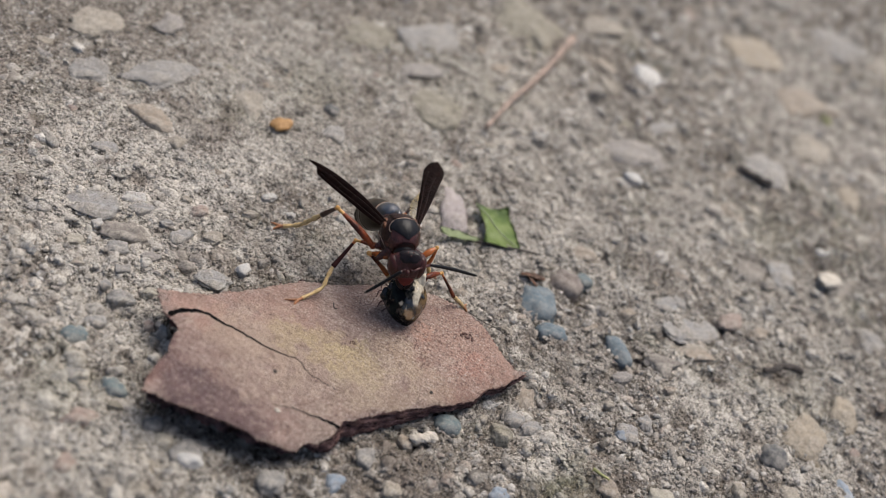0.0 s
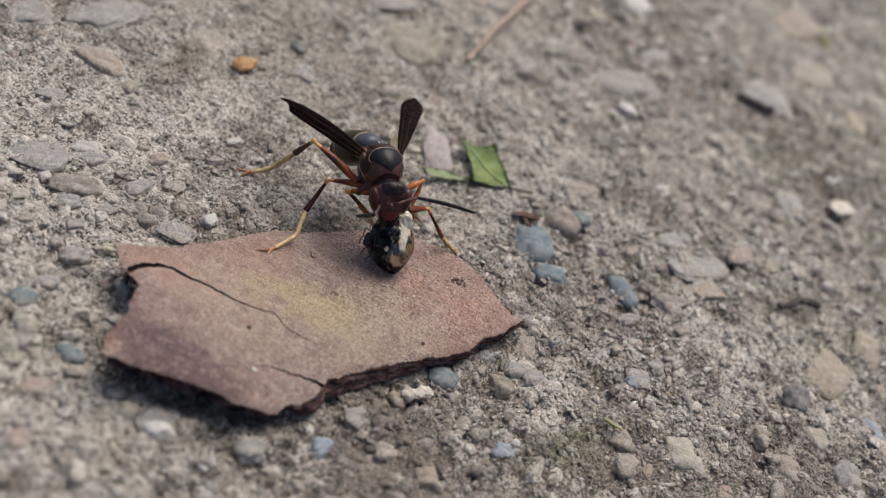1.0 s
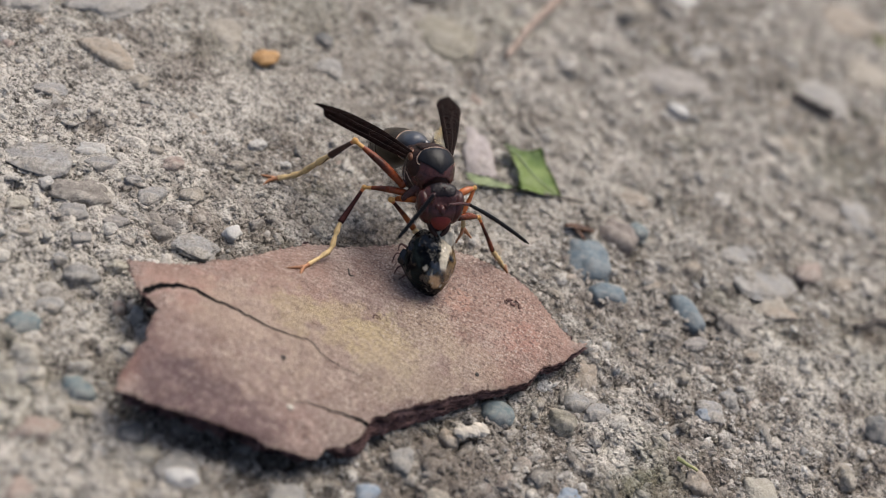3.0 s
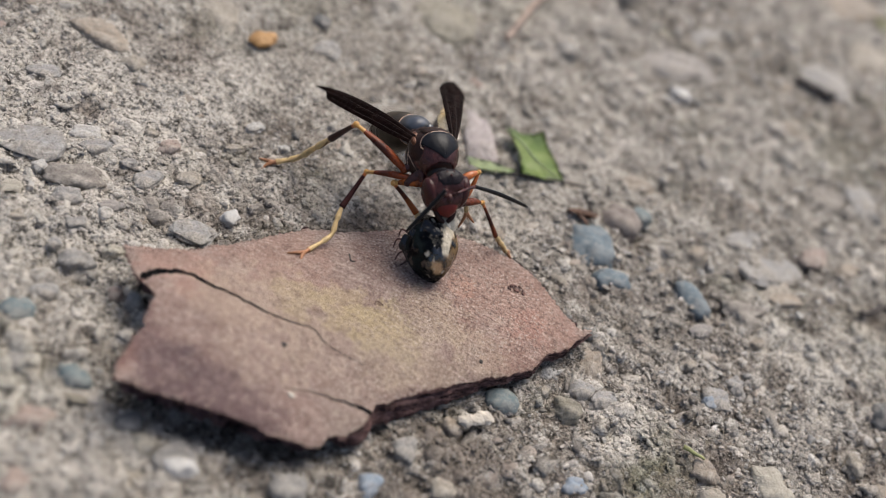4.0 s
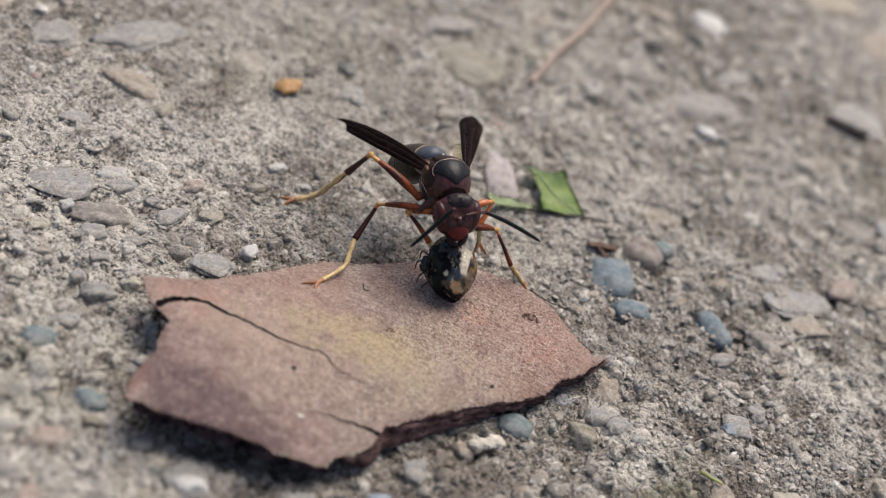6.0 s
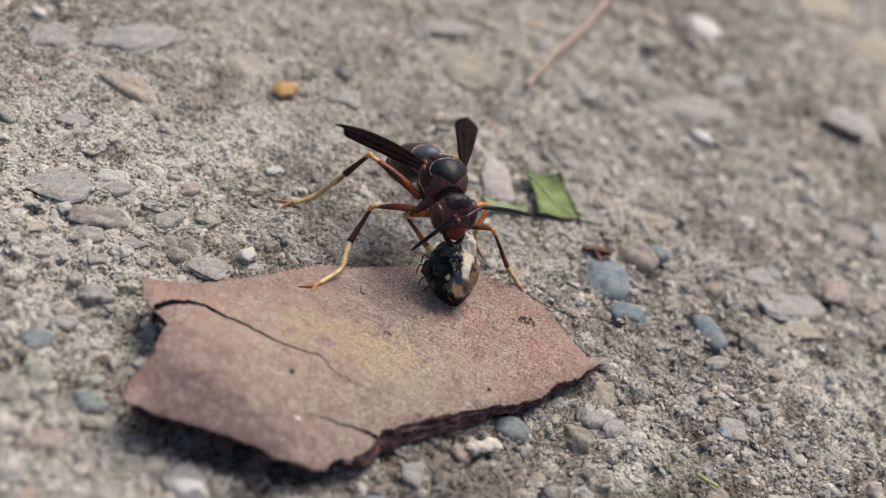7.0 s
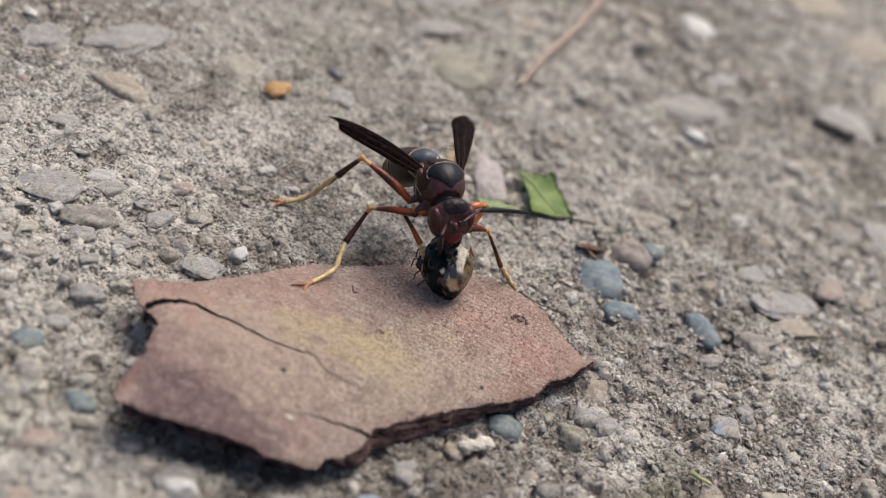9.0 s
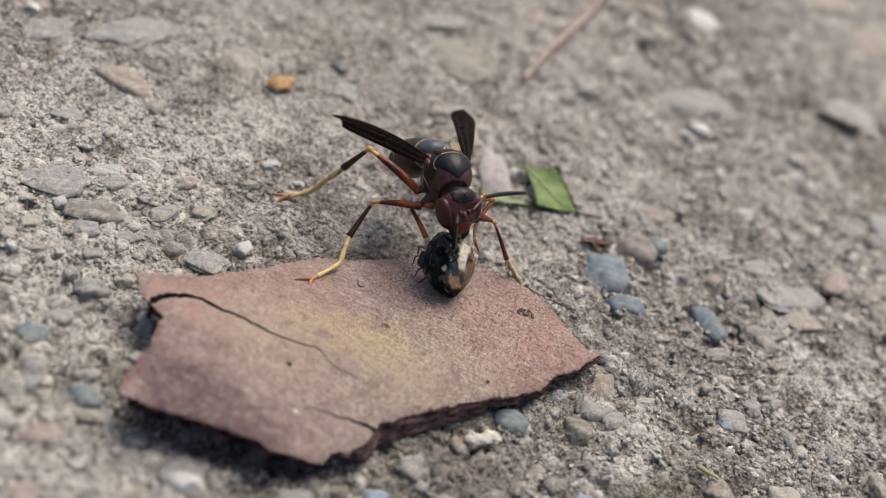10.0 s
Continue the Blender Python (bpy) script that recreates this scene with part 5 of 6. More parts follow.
LEGS = []
leg((-8.18, 8.06, 8.90), (-13.33, 8.28, 10.80), (-15.15, 10.05, 6.40), (-19.67, 10.38, 0.15), 0.98, (-17.53, 11.45, 1.30))
leg((-7.49, 7.10, 8.40), (-11.40, 7.50, 6.40), (-11.95, 4.46, 4.30), (-13.10, -0.74, 2.65), 0.82, (-11.72, 2.17, 3.00))
leg((-6.19, 7.16, 8.80), (-8.49, 7.23, 7.40), (-5.77, 6.14, 6.00), (-4.81, 5.57, 5.20), 0.95, None, LEG_ORANGE)
leg((-3.38, 9.50, 9.20), (-2.14, 10.82, 9.20), (-2.45, 9.20, 7.60), (-1.83, 8.48, 6.00), 0.8, None, CHITIN_AMBER)
leg((-2.69, 8.46, 8.00), (-0.95, 10.61, 6.80), (1.46, 10.37, 3.80), (3.25, 11.03, 1.70), 0.8, None, LEG_RED)
leg(TH - FWD * 1.6 + SIDE * 1.5 - TOP * 1.2, (-7.52, 15.6, 6.60), (-7.34, 21.60, 3.80), (-7.09, 29.65, 0.20), 0.9)

for limb, reach in LEGS:
    joint = PIVOT[limb] + reach
    d = joint - TH
    root = on_thorax(max(-1.6, min(1.6, d.dot(FWD))), 1.1 if d.dot(SIDE) > 0 else -1.1, -0.8)
    bm = bmesh.new()
    tube(bm, spline([root, root.lerp(joint, 0.5) - TOP * 0.1, joint], 6), lambda t: 0.5 - 0.05 * t - 0.13 * t * t, 14)
    blob(bm, joint, Matrix.Identity(3), (0.3, 0.3, 0.3), 0, 1, 0, 3)
    part("coxa", bm, CHITIN_RED, thorax, "", TH)

# ---- the prey: a wet, half-chewed lump ----
PR = Vector((-2.75, 5.42, 4.95))
prey = anchor("chewed_prey", (PR.x, PR.y, bark_top(PR.x, PR.y)))
# the lens is focused where the wasp works
cam.data.dof.focus_object = prey
tagged(prey, "wet black and cream half-chewed insect prey held on the bark", "prey")
look_to = Vector((0.0, -0.72, 0.68)).normalized()
right = Vector((0.81, 0.59, 0.0))
right = (right - look_to * right.dot(look_to)).normalized()
PT = Matrix((right, look_to.cross(right), look_to)).transposed()
bm = bmesh.new()


def drop(u, w):
    """Pinched towards its lower end."""
    k = 1 - 0.3 * max(0.0, -u.y) ** 2
    return Vector((w.x * k, w.y, w.z * (1 - 0.25 * max(0.0, -u.y))))


blob(bm, PR + PT @ Vector((0.08, 0, 0)), PT, (2.24, 2.85, 2.4), 0.07, 2.2, 31, 6, drop)
body = part("body", bm, WET_FLESH, prey, "wet black shell torn open over cream and amber flesh", PR)
SHELL, TEAL, CREAM, TAN, OLIVE = np.array((0.0025, 0.003, 0.004)), np.array((0.009, 0.012, 0.011)), np.array((0.5, 0.44, 0.335)), np.array((0.46, 0.29, 0.15)), np.array((0.12, 0.075, 0.035))


def between(v, lo, hi, soft):
    return min(1.0, max(0.0, (v - lo) / soft)) * min(1.0, max(0.0, (hi - v) / soft))


tint = body.data.color_attributes.new("tint", "FLOAT_COLOR", "POINT")
for v, c in zip(body.data.vertices, tint.data):
    u = PT.transposed() @ (v.co / MM)
    ragged = 0.12 * noise.noise(u * 1.6) + 0.06 * noise.noise(u * 4) + 0.03 * noise.noise(u * 9)
    x, y = u.x / 2.5 + ragged, u.y / 2.85 + 0.5 * ragged
    h = min(1.0, max(0.0, (y + 1) / 1.9))
    rgb = SHELL + (TEAL - SHELL) * between(noise.noise(u * 0.9 + Vector((4, 0, 0))), -0.2, 2, 0.4) * between(x, -2.0, -0.15, 0.2)
    if u.z > -0.9:
        torn = 0.3 + 0.1 * h
        rgb += (OLIVE - rgb) * between(x, torn + 0.02, 2.0, 0.06) * between(noise.noise(u * 1.6 + Vector((9, 0, 0))), -0.3, 2, 0.25)
        rgb += (CREAM - rgb) * between(x, torn, torn + 0.16 + 0.48 * h ** 1.6, 0.06) * between(y, -0.3, 2, 0.15) * (0.82 + 0.25 * noise.noise(u * 1.4))
        rgb += (TAN - rgb) * between(x, -0.04, 0.36, 0.08) * between(y, -0.8, -0.3, 0.1)
        # a narrow pale streak: a wet highlight put into the tint
        rgb += (CREAM * 0.6 - rgb) * between(x, 0.12, 0.2, 0.04) * between(y, 0.3, 0.75, 0.1) * 0.6
        rgb += (CREAM - rgb) * between(math.hypot(x + 0.1, y + 0.13), -1, 0.09, 0.04)
        rgb += (CREAM * 0.8 - rgb) * between(noise.noise(u * 2.3 + Vector((0, 5, 0))), 0.5, 2, 0.1) * between(x, -0.3, 0.5, 0.1) * 0.7
    c.color = (*rgb, 1)
for i, (x, y, z, r, m) in enumerate(((-0.2, 1.75, 1.65, 0.55, WET_BLACK), (1.45, 2.2, 0.7, 0.8, WET_CREAM), (-1.25, 1.3, 1.2, 0.5, WET_BLACK), (0.35, 1.3, 1.9, 0.42, WET_BLACK), (-1.9, 0.4, 0.3, 0.6, WET_BLACK))):
    bm = bmesh.new()
    blob(bm, PR + PT @ Vector((x, y, z)), PT, (r, r * 1.4, r * 0.6), 0.3, 2.0, 40 + i, 4)
    part("shred", bm, m, prey, "", PR)

# the prey's own bent legs, pressed to its side
for line in ([(-1.9, 0.6, -0.2), (-2.7, 0.9, -0.3), (-3.1, 0.2, -0.9)], [(-1.9, -0.1, -0.3), (-2.6, -0.3, -0.5), (-3.0, -0.9, -1.2)], [(-1.7, -0.8, -0.5), (-2.3, -1.2, -0.8), (-2.8, -1.5, -1.5)],
             [(-1.6, 1.2, 0.2), (-2.3, 1.7, 0.1), (-2.6, 1.1, -0.5)]):
    bm = bmesh.new()
    tube(bm, spline([PR + PT @ Vector(q) for q in line], 5), lambda t: 0.1 - 0.05 * t, 6)
    part("prey_leg", bm, SCAB, prey, "thin red-brown leg of the prey", PR)

# ---- small loose things ----


def sheet(outline, zfun, thick, spacing=0.5):
    """A thin plate of the given outline, with its own relief and thickness."""
    from mathutils import geometry
    edge = [Vector((q.x, q.y)) for q in resample([Vector((x, y)) for x, y in outline], spacing)]
    poly = [(q.x, q.y) for q in edge]
    xs, ys = [q[0] for q in poly], [q[1] for q in poly]
    pts = list(edge)
    y = min(ys)
    while y < max(ys):
        x = min(xs)
        while x < max(xs):
            if in_polygon(x, y, poly) and min((Vector((x, y)) - e).length for e in edge) > spacing * 0.4:
                pts.append(Vector((x, y)))
            x += spacing
        y += spacing
    verts, _, faces, _, _, _ = geometry.delaunay_2d_cdt(pts, [(i, (i + 1) % len(edge)) for i in range(len(edge))], [], 1, 1e-5)
    bm = bmesh.new()
    vs = [bm.verts.new((q.x, q.y, zfun(q.x, q.y))) for q in verts]
    for f in faces:
        bm.faces.new([vs[i] for i in f])
    bmesh.ops.solidify(bm, geom=bm.faces[:], thickness=thick)
    return bm


leaf_edge = [(-1.0, 29.2), (1.0, 29.8), (3.0, 31.9), (3.9, 29.8), (5.2, 28.1), (6.6, 25.7), (4.3, 24.4), (2.0, 23.4), (1.7, 25.6), (0.4, 27.7)]
lx, ly = leaf_edge[0]
leaf = anchor("torn_leaf", (lx, ly, 0))
tagged(leaf, "torn piece of fresh green leaf lying on concrete", "leaf")
part("blade", sheet(leaf_edge, lambda x, y: 0.5 + 0.28 * math.sin(x * 0.8 + y * 0.5) + 0.12 * noise.noise(Vector((x, y, 0))), 0.12), LEAF_GREEN, leaf, "", (lx, ly, 0))
bm = bmesh.new()
rib = [Vector((x, y, 0.62 + 0.28 * math.sin(x * 0.8 + y * 0.5))) for x, y in [(-0.8, 29.0), (1.1, 28.1), (3.2, 26.7), (6.1, 25.7)]]
tube(bm, spline(rib, 5), lambda t: 0.11 - 0.05 * t, 6)
part("midrib", bm, LEAF_PALE, leaf, "pale midrib", (lx, ly, 0))
strip = [(-3.5, 22.6), (-2.0, 23.2), (-0.2, 23.6), (1.8, 23.9), (0.9, 22.8), (-1.7, 21.7), (-3.0, 21.6)]
leaf_strip = part("leaf_scrap", sheet(strip, lambda x, y: 0.55 + 0.2 * noise.noise(Vector((x * 0.8, y * 0.8, 3))), 0.12, 0.4), LEAF_PALE, None, "", (strip[0][0], strip[0][1], 0))
tagged(leaf_strip, "thin pale green scrap of leaf beside a pale stone", "leaf")


def stick(name, points, r0, r1, material, label, category="twig", kinks=0.12):
    line = spline(points, 10)
    line = [q + Vector((noise.noise(q * 0.9), noise.noise(q * 0.9 + Vector((5, 0, 0))), 0.4 * noise.noise(q * 0.8 + Vector((0, 7, 0))))) * kinks for q in line]
    bm = bmesh.new()
    tube(bm, line, lambda t: (r0 + (r1 - r0) * t) * (1 + 0.15 * noise.noise(Vector((t * 14, 0, 0)))), 8)
    return tagged(part(name, bm, material, None, "", points[0]), label, category)


stick("twig", [(-4.28, 44.45, 0.30), (-3.02, 52.48, 0.50), (-0.92, 61.79, 0.60), (0.76, 73.78, 0.70)], 0.3, 0.62, TWIG, "dry tan twig lying on the concrete")
stick("rootlet", [(0.08, 22.95, 0.20), (3.19, 24.12, 0.25), (6.61, 25.82, 0.20), (9.02, 26.70, 0.15)], 0.2, 0.1, DARK_DEBRIS, "thin dark rootlet under the torn leaf")
stick("rootlet", [(3.97, 10.80, 1.50), (5.92, 11.42, 0.60), (7.90, 11.71, 0.30), (9.51, 11.28, 0.30)], 0.05, 0.04, DARK_DEBRIS, "thin dark hair of root at the bark's edge")
stick("rootlet", [(-9.56, 1.22, 2.90), (-9.18, 0.51, 3.00), (-8.84, 0.68, 2.90)], 0.07, 0.05, DARK_DEBRIS, "tiny dark curled fibre on the bark")
stick("debris", [(39.93, 26.69, 0.20), (41.61, 27.74, 0.50), (43.23, 29.45, 0.60), (44.69, 29.66, 0.30)], 0.35, 0.5, DARK_DEBRIS, "crumbly dark plant debris in a hollow", "debris", 0.5)
# added dark strip in place of the shadow beside a stone
stick("debris", [(30.57, 63.74, 0.30), (32.99, 63.23, 0.60), (35.92, 63.48, 0.30)], 0.55, 0.5, DARK_DEBRIS, "dark strip standing in for the shaded gap beside a stone", "debris", 0.4)
hx, hy, _ = (9.35, 21.95, 0.40)
husk = bmesh.new()
for lean, size in ((18, 1.35), (-35, 0.95)):
    arcs = []
    for i in range(15):
        t = i / 14
        row = []
        for k in range(9):
            w = radians(-65 + 190 * k / 8)
            r = size * 0.42 * (0.35 + 0.65 * math.sin(math.pi * (0.12 + 0.76 * t))) * (1 + 0.18 * noise.noise(Vector((t * 6, k * 0.7, lean))))
            q = pose(0, 0, 0, 0, 0, lean).to_3x3() @ Vector(((t - 0.5) * 2.3 * size, r * math.cos(w) + lean * 0.012, 0.0))
            row.append(husk.verts.new((hx + q.x, hy + q.y, 0.32 + r * math.sin(w) + 0.1 * noise.noise(Vector((t * 4, k, 2))))))
        arcs.append(row)
    for p, q in zip(arcs, arcs[1:]):
        for k in range(8):
            husk.faces.new((p[k], p[k + 1], q[k + 1], q[k]))
bmesh.ops.solidify(husk, geom=husk.faces[:], thickness=0.07)
tagged(part("husk", husk, HUSK, None, "", (hx, hy, 0)), "dry crumpled brown husk beside a blue pebble", "husk")


def chip(name, x, y, r, h, material, label, category, seed):
    bm = bmesh.new()
    blob(bm, (x, y, h * 0.75), pose(0, 0, 0, 9, -12, seed * 40).to_3x3(), (r * 1.3, r * 0.85, h), 0.35, 1.4, seed, 3)
    return tagged(part(name, bm, material, None, "", (x, y, 0)), label, category)


ox, oy, _ = (-26.52, 26.08, 0.80)
chip("orange_flake", ox, oy, 1.05, 0.42, ORANGE_CHIP, "orange-tan flake lying tilted on concrete", "flake", 0.9)
ox, oy, _ = (42.44, 87.20, 0.40)
chip("plant_bit", ox, oy, 0.8, 0.4, LICHEN, "small yellow-green plant bit", "plant bit", 4)
ox, oy, _ = (24.19, -0.75, 0.30)
stick("plant_bit", [(ox - 1.0, oy + 0.2, 0.3), (ox, oy, 0.35), (ox + 1.1, oy - 0.1, 0.3)], 0.22, 0.12, LICHEN, "small yellow-green plant bit", "plant bit", 0.2)
ox, oy, _ = (46.74, 49.61, 0.50)
chip("white_shard", ox, oy, 1.9, 0.4, BONE_WHITE, "flat white stone shard with a dark gap beneath", "stone", 6)
ox, oy, _ = (5.35, -7.32, 0.60)
bm = bmesh.new()
for i, (dx, dy, r) in enumerate(((-0.95, -0.7, 0.85), (-0.3, -0.25, 0.8), (0.25, 0.15, 0.75), (0.85, 0.65, 0.95), (-1.2, -0.2, 0.5))):
    blob(bm, (ox + dx * 0.8, oy + dy * 0.8, 0.35), Matrix.Identity(3), (r * 0.78, r * 0.66, 0.36), 0.3, 1.6, 60 + i, 4)
tagged(part("white_fragment", bm, BONE_WHITE, None, "", (ox, oy, 0)), "knobbly white fragment lying in front of the bark", "stone")

bx, by, _ = (-8.85, -14.8, 2.50)
bark_mark("pale_fleck", bx, by, 0.3, BONE_WHITE, "tiny pale fleck")
bx, by, _ = (-10.97, -11.03, 3.40)
bark_mark("dark_fleck", bx, by, 0.24, DARK_DEBRIS, "dark fleck")
bx, by, _ = (3.98, -3.18, 2.30)
bark_mark("dark_fleck", bx, by, 0.22, DARK_DEBRIS, "dark fleck")
bx, by, _ = (4.92, 6.16, 2.30)
bark_scar(bx, by, 0.5, 1)
bx, by, _ = (-5.61, -2.73, 2.70)
bark_scar(bx, by, 0.24, 2)
bx, by, _ = (6.75, 2.74, 2.20)
bark_scar(bx, by, 0.2, 3)


# ---- stones and grit that fill the surface ----
def free(x, y, r):
    for sx, sy, length, width, angle in TAKEN:
        dx, dy = x - sx, y - sy
        if abs(dx) > length or abs(dy) > length:
            continue
        c, s = math.cos(radians(angle)), math.sin(radians(angle))
        if ((dx * c + dy * s) / (length / 2 + r)) ** 2 + ((dy * c - dx * s) / (width / 2 + r)) ** 2 < 1:
            return False
    return True


REGION = [(-74, 22), (-30, -46), (64, 8), (68, 60), (56, 146), (30, 130)]
rng = random.Random(21)
kinds = [TAN_STONE, GREY_STONE, CREAM_STONE, BROWN_STONE, MAUVE_STONE, TAN_STONE, GREY_STONE, TAN_STONE, CREAM_STONE, OLIVE_STONE, BROWN_STONE, PINK_STONE]
moulds = []
for i, m in enumerate(kinds * 2):
    bm = bmesh.new()
    blob(bm, (0, 0, 0), Matrix.Identity(3), (1.0, 0.78, 0.55), 0.4, 1.9, 200 + i, 3)
    moulds.append(part("aggregate_stone", bm, m, ground))
placed, tries = 0, 0
while placed < 150 and tries < 20000:
    tries += 1
    x, y = rng.uniform(-72, 66), rng.uniform(-44, 142)
    r = rng.choice((0.6, 0.7, 0.8, 0.9, 1.0, 1.2, 1.5)) * (1.0 if y < 45 else 1.5)
    if not in_polygon(x, y, REGION) or not free(x, y, r * 0.8):
        continue
    first = moulds[placed % len(moulds)]
    ob = first if placed < len(moulds) else new("aggregate_stone", first.data)
    ob.parent = ground
    size = r * rng.uniform(0.85, 1.15)
    ob.matrix_basis = pose(x * MM, y * MM, (ground_z(x, y) - 0.36 * size) * MM, rng.uniform(-12, 12), rng.uniform(-12, 12), rng.uniform(0, 360)) @ Matrix.Diagonal((size, size * rng.uniform(0.8, 1.1), size * rng.uniform(0.55, 0.9), 1))
    TAKEN.append((x, y, 2 * size, 1.5 * size, 0))
    placed += 1


def open_spots(x, y, r):
    """Which of the places lie clear of the larger stones."""
    ok = np.zeros(len(x), bool)
    for (ax, ay), (bx, by) in zip(REGION, REGION[1:] + REGION[:1]):
        cross = (ay > y) != (by > y)
        ok ^= cross & (x < ax + (y - ay) * (bx - ax) / (by - ay + 1e-9))
    for sx, sy, length, width, angle in TAKEN:
        c, s = math.cos(radians(angle)), math.sin(radians(angle))
        dx, dy = x - sx, y - sy
        ok &= ((dx * c + dy * s) / (length / 2 + r)) ** 2 + ((dy * c - dx * s) / (max(width / 2 + r, 0.1))) ** 2 >= 1
    return ok


def grit(name, count, sizes, sub, seed, sunk, reach, encroach, low=(-72, -44), high=66):
    """Thousands of sand grains, joined: each one a small uneven lump half sunk in the concrete."""
    g = np.random.default_rng(seed)
    b = bmesh.new()
    if sub:
        bmesh.ops.create_icosphere(b, subdivisions=sub, radius=1)
        unit = np.array([v.co[:] for v in b.verts])
        tris = np.array([[v.index for v in f.verts] for f in b.faces])
    else:
        unit = np.array([(1, 0, 0), (-1, 0, 0), (0, 1, 0), (0, -1, 0), (0, 0, 1), (0, 0, -1.0)])
        tris = np.array([(0, 2, 4), (2, 1, 4), (1, 3, 4), (3, 0, 4), (2, 0, 5), (1, 2, 5), (3, 1, 5), (0, 3, 5)])
    b.free()
    x, y = g.uniform(low[0], high, count * 4), g.uniform(low[1], reach, count * 4)
    keep = np.flatnonzero(open_spots(x, y, -encroach))[:count]
    x, y = x[keep], y[keep]
    keep = g.uniform(0, 1, len(x)) > (0.92 if sizes[1] > 0.9 else 0.5) * worn(x, y)
    x, y = x[keep], y[keep]
    j = np.clip(np.rint((x - GX[0]) / STEP).astype(int), 0, shape2[1] - 1)
    i = np.clip(np.rint((y - GY[0]) / STEP).astype(int), 0, shape2[0] - 1)
    r = sizes[0] * (sizes[1] / sizes[0]) ** (g.uniform(0, 1, len(x)) ** 1.8) * (1 + 0.5 * np.maximum(0, (y - 40) / 100))
    spots = np.stack([x, y, HEIGHT[i, j], r], -1)
    n, k = len(spots), len(unit)
    lump = 1 + g.normal(0, 0.27 if sub < 3 else 0.06, (n, k, 1)).clip(-0.6, 0.6)
    if sub == 3:
        for _ in range(3):
            axis = g.normal(0, 1, (n, 1, 3))
            axis /= np.linalg.norm(axis, axis=2, keepdims=True)
            side = (unit[None] * axis).sum(2, keepdims=True)
            lump *= 1 - 0.5 * np.clip(side - g.uniform(0.2, 0.7, (n, 1, 1)), 0, 1)
    flat = np.stack([g.uniform(0.8, 1.45, n), g.uniform(0.6, 1.0, n), g.uniform(0.4, 0.8, n)], -1)[:, None]
    w = unit[None] * lump * flat
    a, t = g.uniform(0, 2 * np.pi, n)[:, None], g.normal(0, 0.45, n)[:, None]
    x, y, z = w[..., 0], w[..., 1] * np.cos(t) - w[..., 2] * np.sin(t), w[..., 1] * np.sin(t) + w[..., 2] * np.cos(t)
    w = np.stack([x * np.cos(a) - y * np.sin(a), x * np.sin(a) + y * np.cos(a), z], -1) * spots[:, None, 3:4]
    w += spots[:, None, :3]
    w[..., 2] += sunk * spots[:, None, 3]
    ob = from_arrays(name, w.reshape(-1, 3), (tris[None] + (np.arange(n) * k)[:, None, None]).reshape(-1, 3), GRIT, sub > 1)
    ob.parent = ground
    return tagged(ob, "loose sand and grit bonded in the worn concrete", kind="stuff")


grit("gravel", 750, (0.6, 1.3), 3, 34, -0.42, 142, 0.2)
grit("gravel", 260, (0.7, 1.5), 3, 35, -0.35, 14, 0.2, (-60, -40), -22)
grit("coarse_grit", 6500, (0.28, 1.0), 2, 31, -0.36, 142, 0.6)
grit("fine_grit", 32000, (0.14, 0.42), 1, 32, -0.16, 142, 0.8)
grit("sand", 90000, (0.08, 0.24), 0, 33, 0.1, 60, 1.0)


# ---- what moves ----
SWAY = [(0, 0.04, -2.22), (0.5, 0.13, -1.94), (1, -0.15, -1.33), (1.5, -0.35, -1.15), (2, -0.54, -0.83), (2.5, -0.35, -0.75), (4, -0.12, -0.86), (4.5, 0.13, -0.99), (5, -0.07, -0.21), (5.5, 0.03, -0.51), (7, -0.22, 0.27), (7.5, 0.00, 0.00), (8, 0.10, 0.21), (8.5, 0.16, -0.35), (9, 0.40, -0.16), (9.5, 0.47, 0.12), (10, 0.41, 0.33)]
PREY = [(0, -0.24, -0.79), (0.5, -0.14, -0.69), (1, -0.07, -0.86), (1.5, -0.71, -1.14), (2, -0.52, -0.91), (2.5, -0.66, -1.28), (4, -0.82, -1.59), (4.5, -0.69, -1.15), (5, -0.69, -0.90), (5.5, -0.64, -0.53), (7, -0.12, -0.12), (7.5, 0.00, 0.00), (8, -0.04, 0.26), (8.5, 0.13, 0.37), (9, -0.10, 0.55), (9.5, -0.24, 0.67), (10, -0.27, -0.06)]
RIGHT_WING = [(0, -19.9, 15.8, 6.3), (0.5, -19.6, 16.2, 6.1), (1, -19.7, 16.8, 5.7), (1.5, -19.9, 16.7, 5.3), (2, -19.9, 16.9, 4.9), (2.5, -19.5, 17.1, 4.7), (4, -18.9, 17.5, 4.6), (4.5, -19.0, 17.3, 5.3), (5, -19.1, 17.8, 4.5), (5.5, -19.1, 17.8, 5.3), (7, -19.0, 18.5, 4.5), (7.5, -19.0, 18.2, 4.9), (8, -19.0, 18.3, 4.8), (8.5, -18.8, 18.3, 5.4), (9, -18.9, 18.2, 5.6), (9.5, -19.0, 18.2, 5.5), (10, -18.9, 18.2, 5.0)]
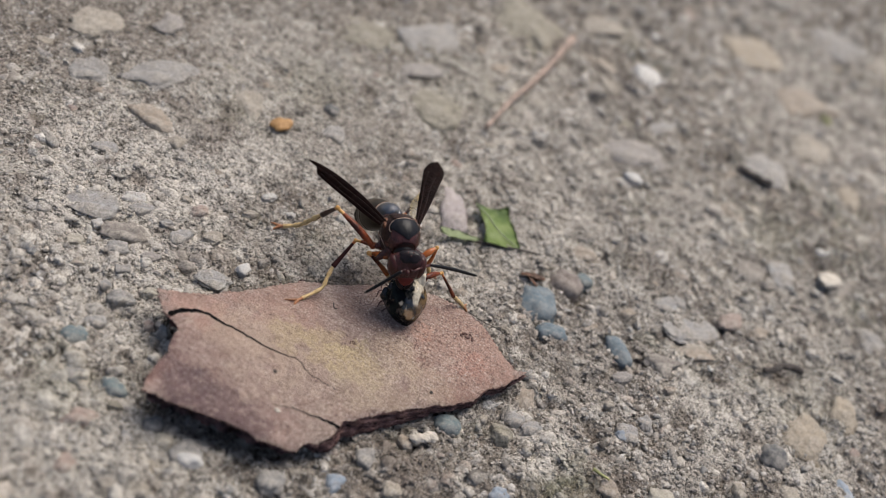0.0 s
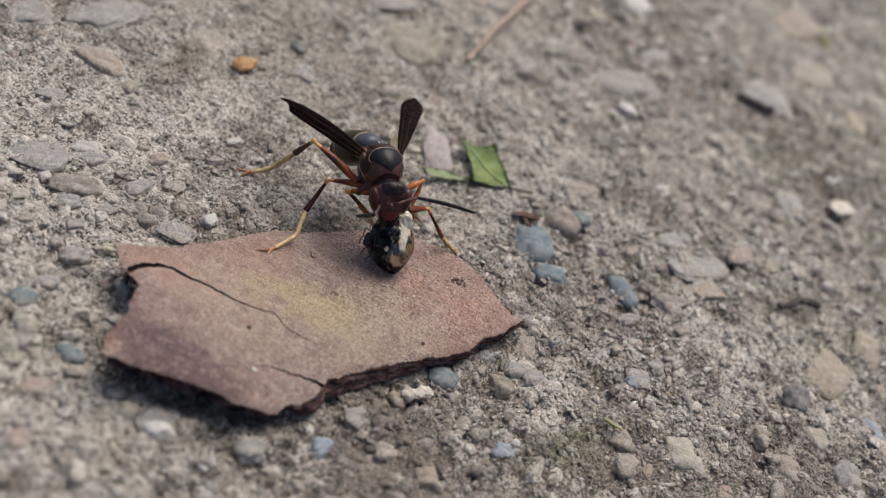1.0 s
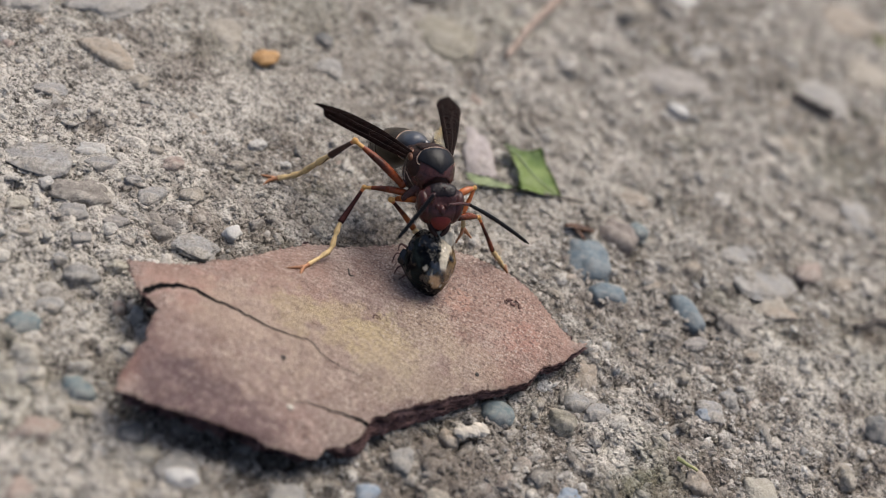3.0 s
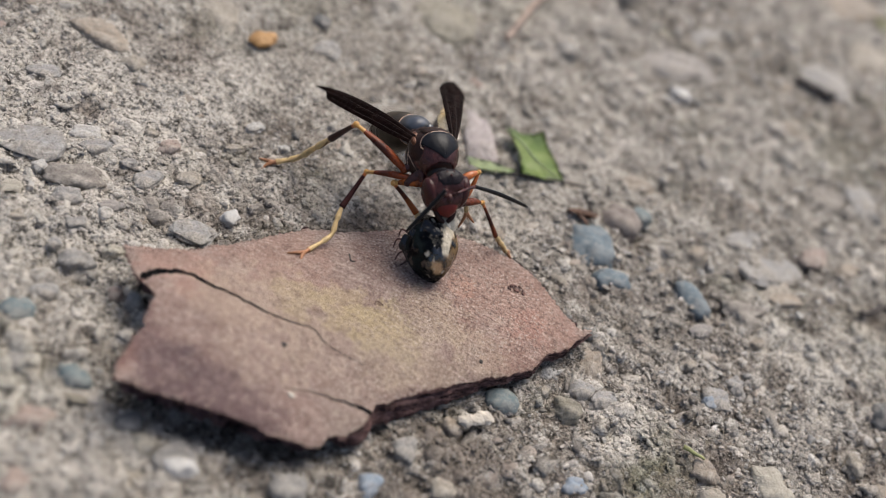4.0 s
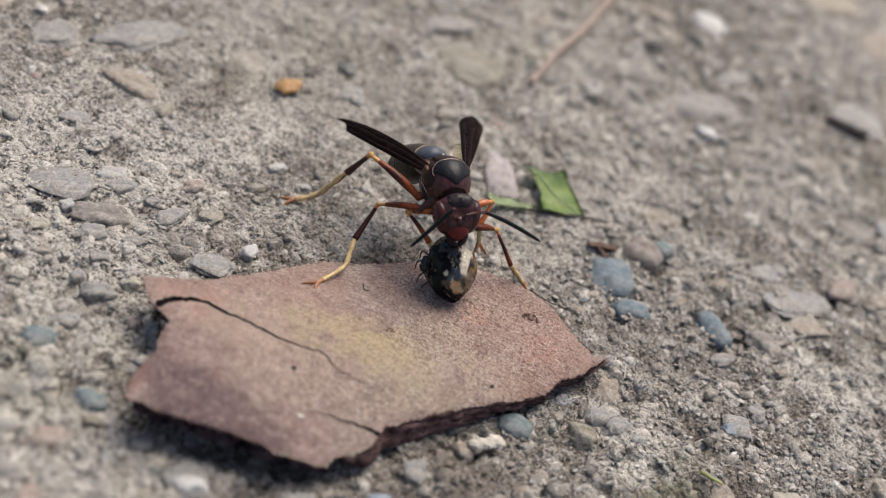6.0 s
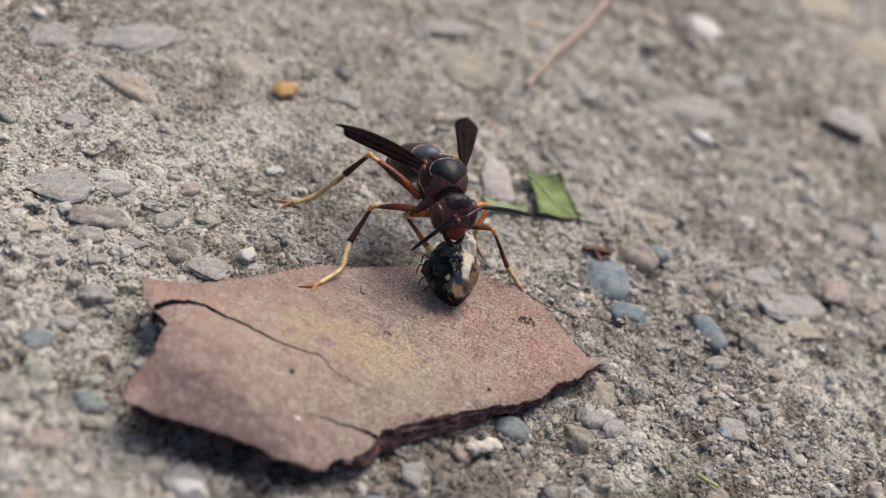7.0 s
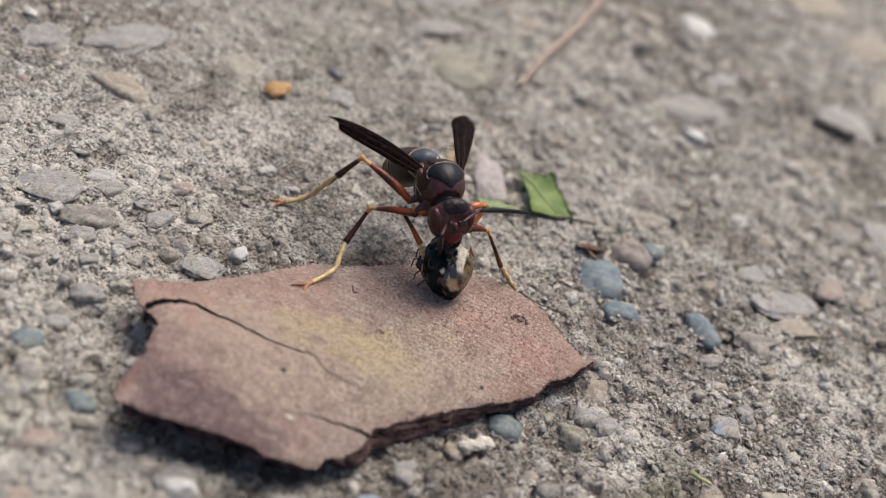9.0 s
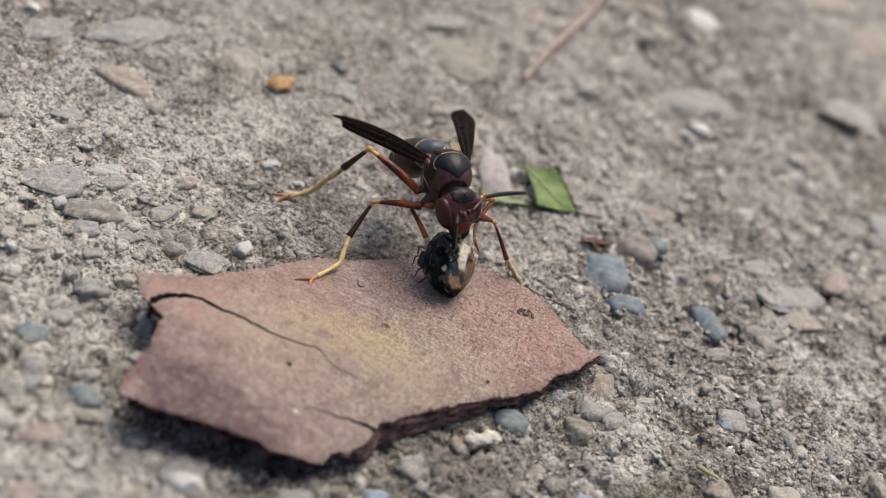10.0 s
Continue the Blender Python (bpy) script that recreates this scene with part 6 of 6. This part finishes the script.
LEFT_WING = [(0, -7.2, 24.9, 7.1), (0.5, -7.2, 25.1, 6.9), (1, -7.3, 25.5, 6.2), (1.5, -7.6, 25.6, 6.1), (2, -8.1, 25.8, 5.8), (2.5, -8.2, 25.8, 5.6), (4, -7.8, 25.6, 5.5), (4.5, -7.7, 25.7, 6.0), (5, -7.3, 26.2, 5.2), (5.5, -7.6, 26.1, 5.7), (7, -8.0, 26.7, 5.5), (7.5, -8.4, 26.5, 5.8), (8, -8.1, 26.7, 5.7), (8.5, -7.5, 26.4, 6.2), (9, -7.6, 26.5, 6.0), (9.5, -8.2, 26.6, 5.9), (10, -8.2, 26.7, 5.5)]
LEFT_FEELER = [(0, 2.6, 11.0, 6.4), (0.5, 2.2, 12.0, 7.1), (1, 3.0, 11.7, 7.0), (1.7, 2.9, 11.4, 6.3), (2.2, 2.4, 12.8, 7.7), (2.5, 2.8, 12.0, 6.4), (2.7, 2.9, 11.9, 6.2), (4.2, 3.1, 12.2, 7.0), (4.5, 3.5, 11.8, 6.8), (4.7, 3.2, 12.2, 6.6), (5.5, 2.9, 12.8, 7.0), (5.7, 2.6, 12.8, 6.4), (6.8, 2.6, 13.2, 6.3), (7, 2.4, 14.0, 7.4), (7.5, 2.1, 14.3, 8.0), (8, 2.9, 13.9, 7.8), (8.5, 2.7, 13.4, 7.5), (9, 2.9, 13.7, 7.7), (9.5, 3.0, 14.2, 8.3), (10, 2.9, 14.4, 8.3)]
RIGHT_FEELER = [(0, -6.6, -0.7, 8.5), (1, -6.7, 3.4, 7.4), (1.7, -6.4, 2.7, 7.2), (2.5, -6.8, 0.0, 7.4), (2.7, -6.6, -0.2, 7.3), (3.8, -6.8, 0.6, 8.1), (4.5, -5.2, 1.4, 7.4), (4.7, -6.1, 0.4, 7.7), (5, -7.7, 0.6, 7.6), (5.5, -6.1, 2.1, 7.5), (5.7, -7.4, 0.4, 7.6), (6.8, -7.2, 1.0, 7.5), (7, -7.6, 1.3, 7.7), (7.5, -4.3, 3.8, 7.0), (8, -4.0, 4.1, 7.0), (8.5, -3.8, 4.3, 7.1), (9, -3.7, 4.5, 7.0), (9.5, -3.3, 4.7, 7.1), (10, -3.4, 4.9, 7.1)]


def shift(rows, t):
    """The sway at a time, straight between its rows."""
    for (a, ax, ay), (b, bx, by) in zip(rows, rows[1:]):
        if t <= b:
            k = min(1.0, max(0.0, (t - a) / (b - a)))
            return Vector((ax + (bx - ax) * k, ay + (by - ay) * k, 0))
    return Vector((rows[-1][1], rows[-1][2], 0))


def aimed(rest, goal):
    return rest.rotation_difference(goal).to_matrix().to_4x4()


def spanned(rows):
    """Rows that reach from the start to the end of the clip."""
    out = list(rows)
    if out[0][0] > 0:
        out.insert(0, (0.0, *out[0][1:]))
    if out[-1][0] < 10:
        out.append((10.0, *out[-1][1:]))
    return out


NOD = [(0, 6, 0, -4), (1, 4, 0, -6), (1.7, 8, 0, 0), (2.2, 8, 0, 6), (2.5, -12, 0, -6), (2.7, -14, 0, -6), (3.8, -8, 0, 0), (4.5, 0, 0, 8), (5, 3, 0, 4), (5.5, -2, 0, 4), (5.7, -8, 0, 0),
       (6.8, -6, 0, -2), (7, 0, 0, 5), (7.5, 0, 0, 0), (8, 2, 0, 2), (8.5, 5, 0, 0), (9, 3, 0, 5), (9.5, 0, 0, 12), (10, 0, 0, 14)]


def motions():
    rest = {o: (PIVOT[o] - PIVOT[o.parent]) * MM for o in (thorax, abdomen, head, wing_a, wing_b, antenna_a, antenna_b)}
    times = [r[0] for r in SWAY]
    walk(thorax, [(t, Matrix.Translation(rest[thorax] + shift(SWAY, t) * MM)) for t in times])
    walk(abdomen, [(t, Matrix.Translation(rest[abdomen] + shift(SWAY, t) * MM)) for t in times])
    walk(head, [(t, Matrix.Translation(rest[head] + shift(SWAY, t) * MM) @ Matrix.Rotation(radians(rz), 4, CROWN) @ Matrix.Rotation(radians(rx), 4, CROWN.cross(FACE))) for t, rx, ry, rz in NOD])
    for limb, reach in LEGS:
        base = (PIVOT[limb] - PIVOT[wasp]) * MM
        rows = []
        for t in times:
            turn = reach.cross(shift(SWAY, t)) / reach.length_squared
            rows.append((t, Matrix.Translation(base) @ (Matrix.Rotation(turn.length, 4, turn) if turn.length > 1e-6 else Matrix.Identity(4))))
        walk(limb, rows)
    for feather, root, tip, rows in ((wing_a, RW0, RT0, RIGHT_WING), (wing_b, LW0, LT0, LEFT_WING)):
        walk(feather, [(t, Matrix.Translation(rest[feather] + shift(SWAY, t) * MM) @ aimed(tip - root, Vector((x, y, z)) - root - shift(SWAY, t))) for t, x, y, z in spanned(rows)])
    for feeler, root, tip, rows in ((antenna_a, LA0, LA1, LEFT_FEELER), (antenna_b, RA0, RA1, RIGHT_FEELER)):
        walk(feeler, [(t, Matrix.Translation(rest[feeler]) @ aimed(tip - root, Vector((x, y, z)) - root - shift(SWAY, t))) for t, x, y, z in spanned(rows)])
    walk(prey, [(t, Matrix.Translation((PIVOT[prey] + shift(PREY, t)) * MM)) for t, *_ in PREY])


motions()
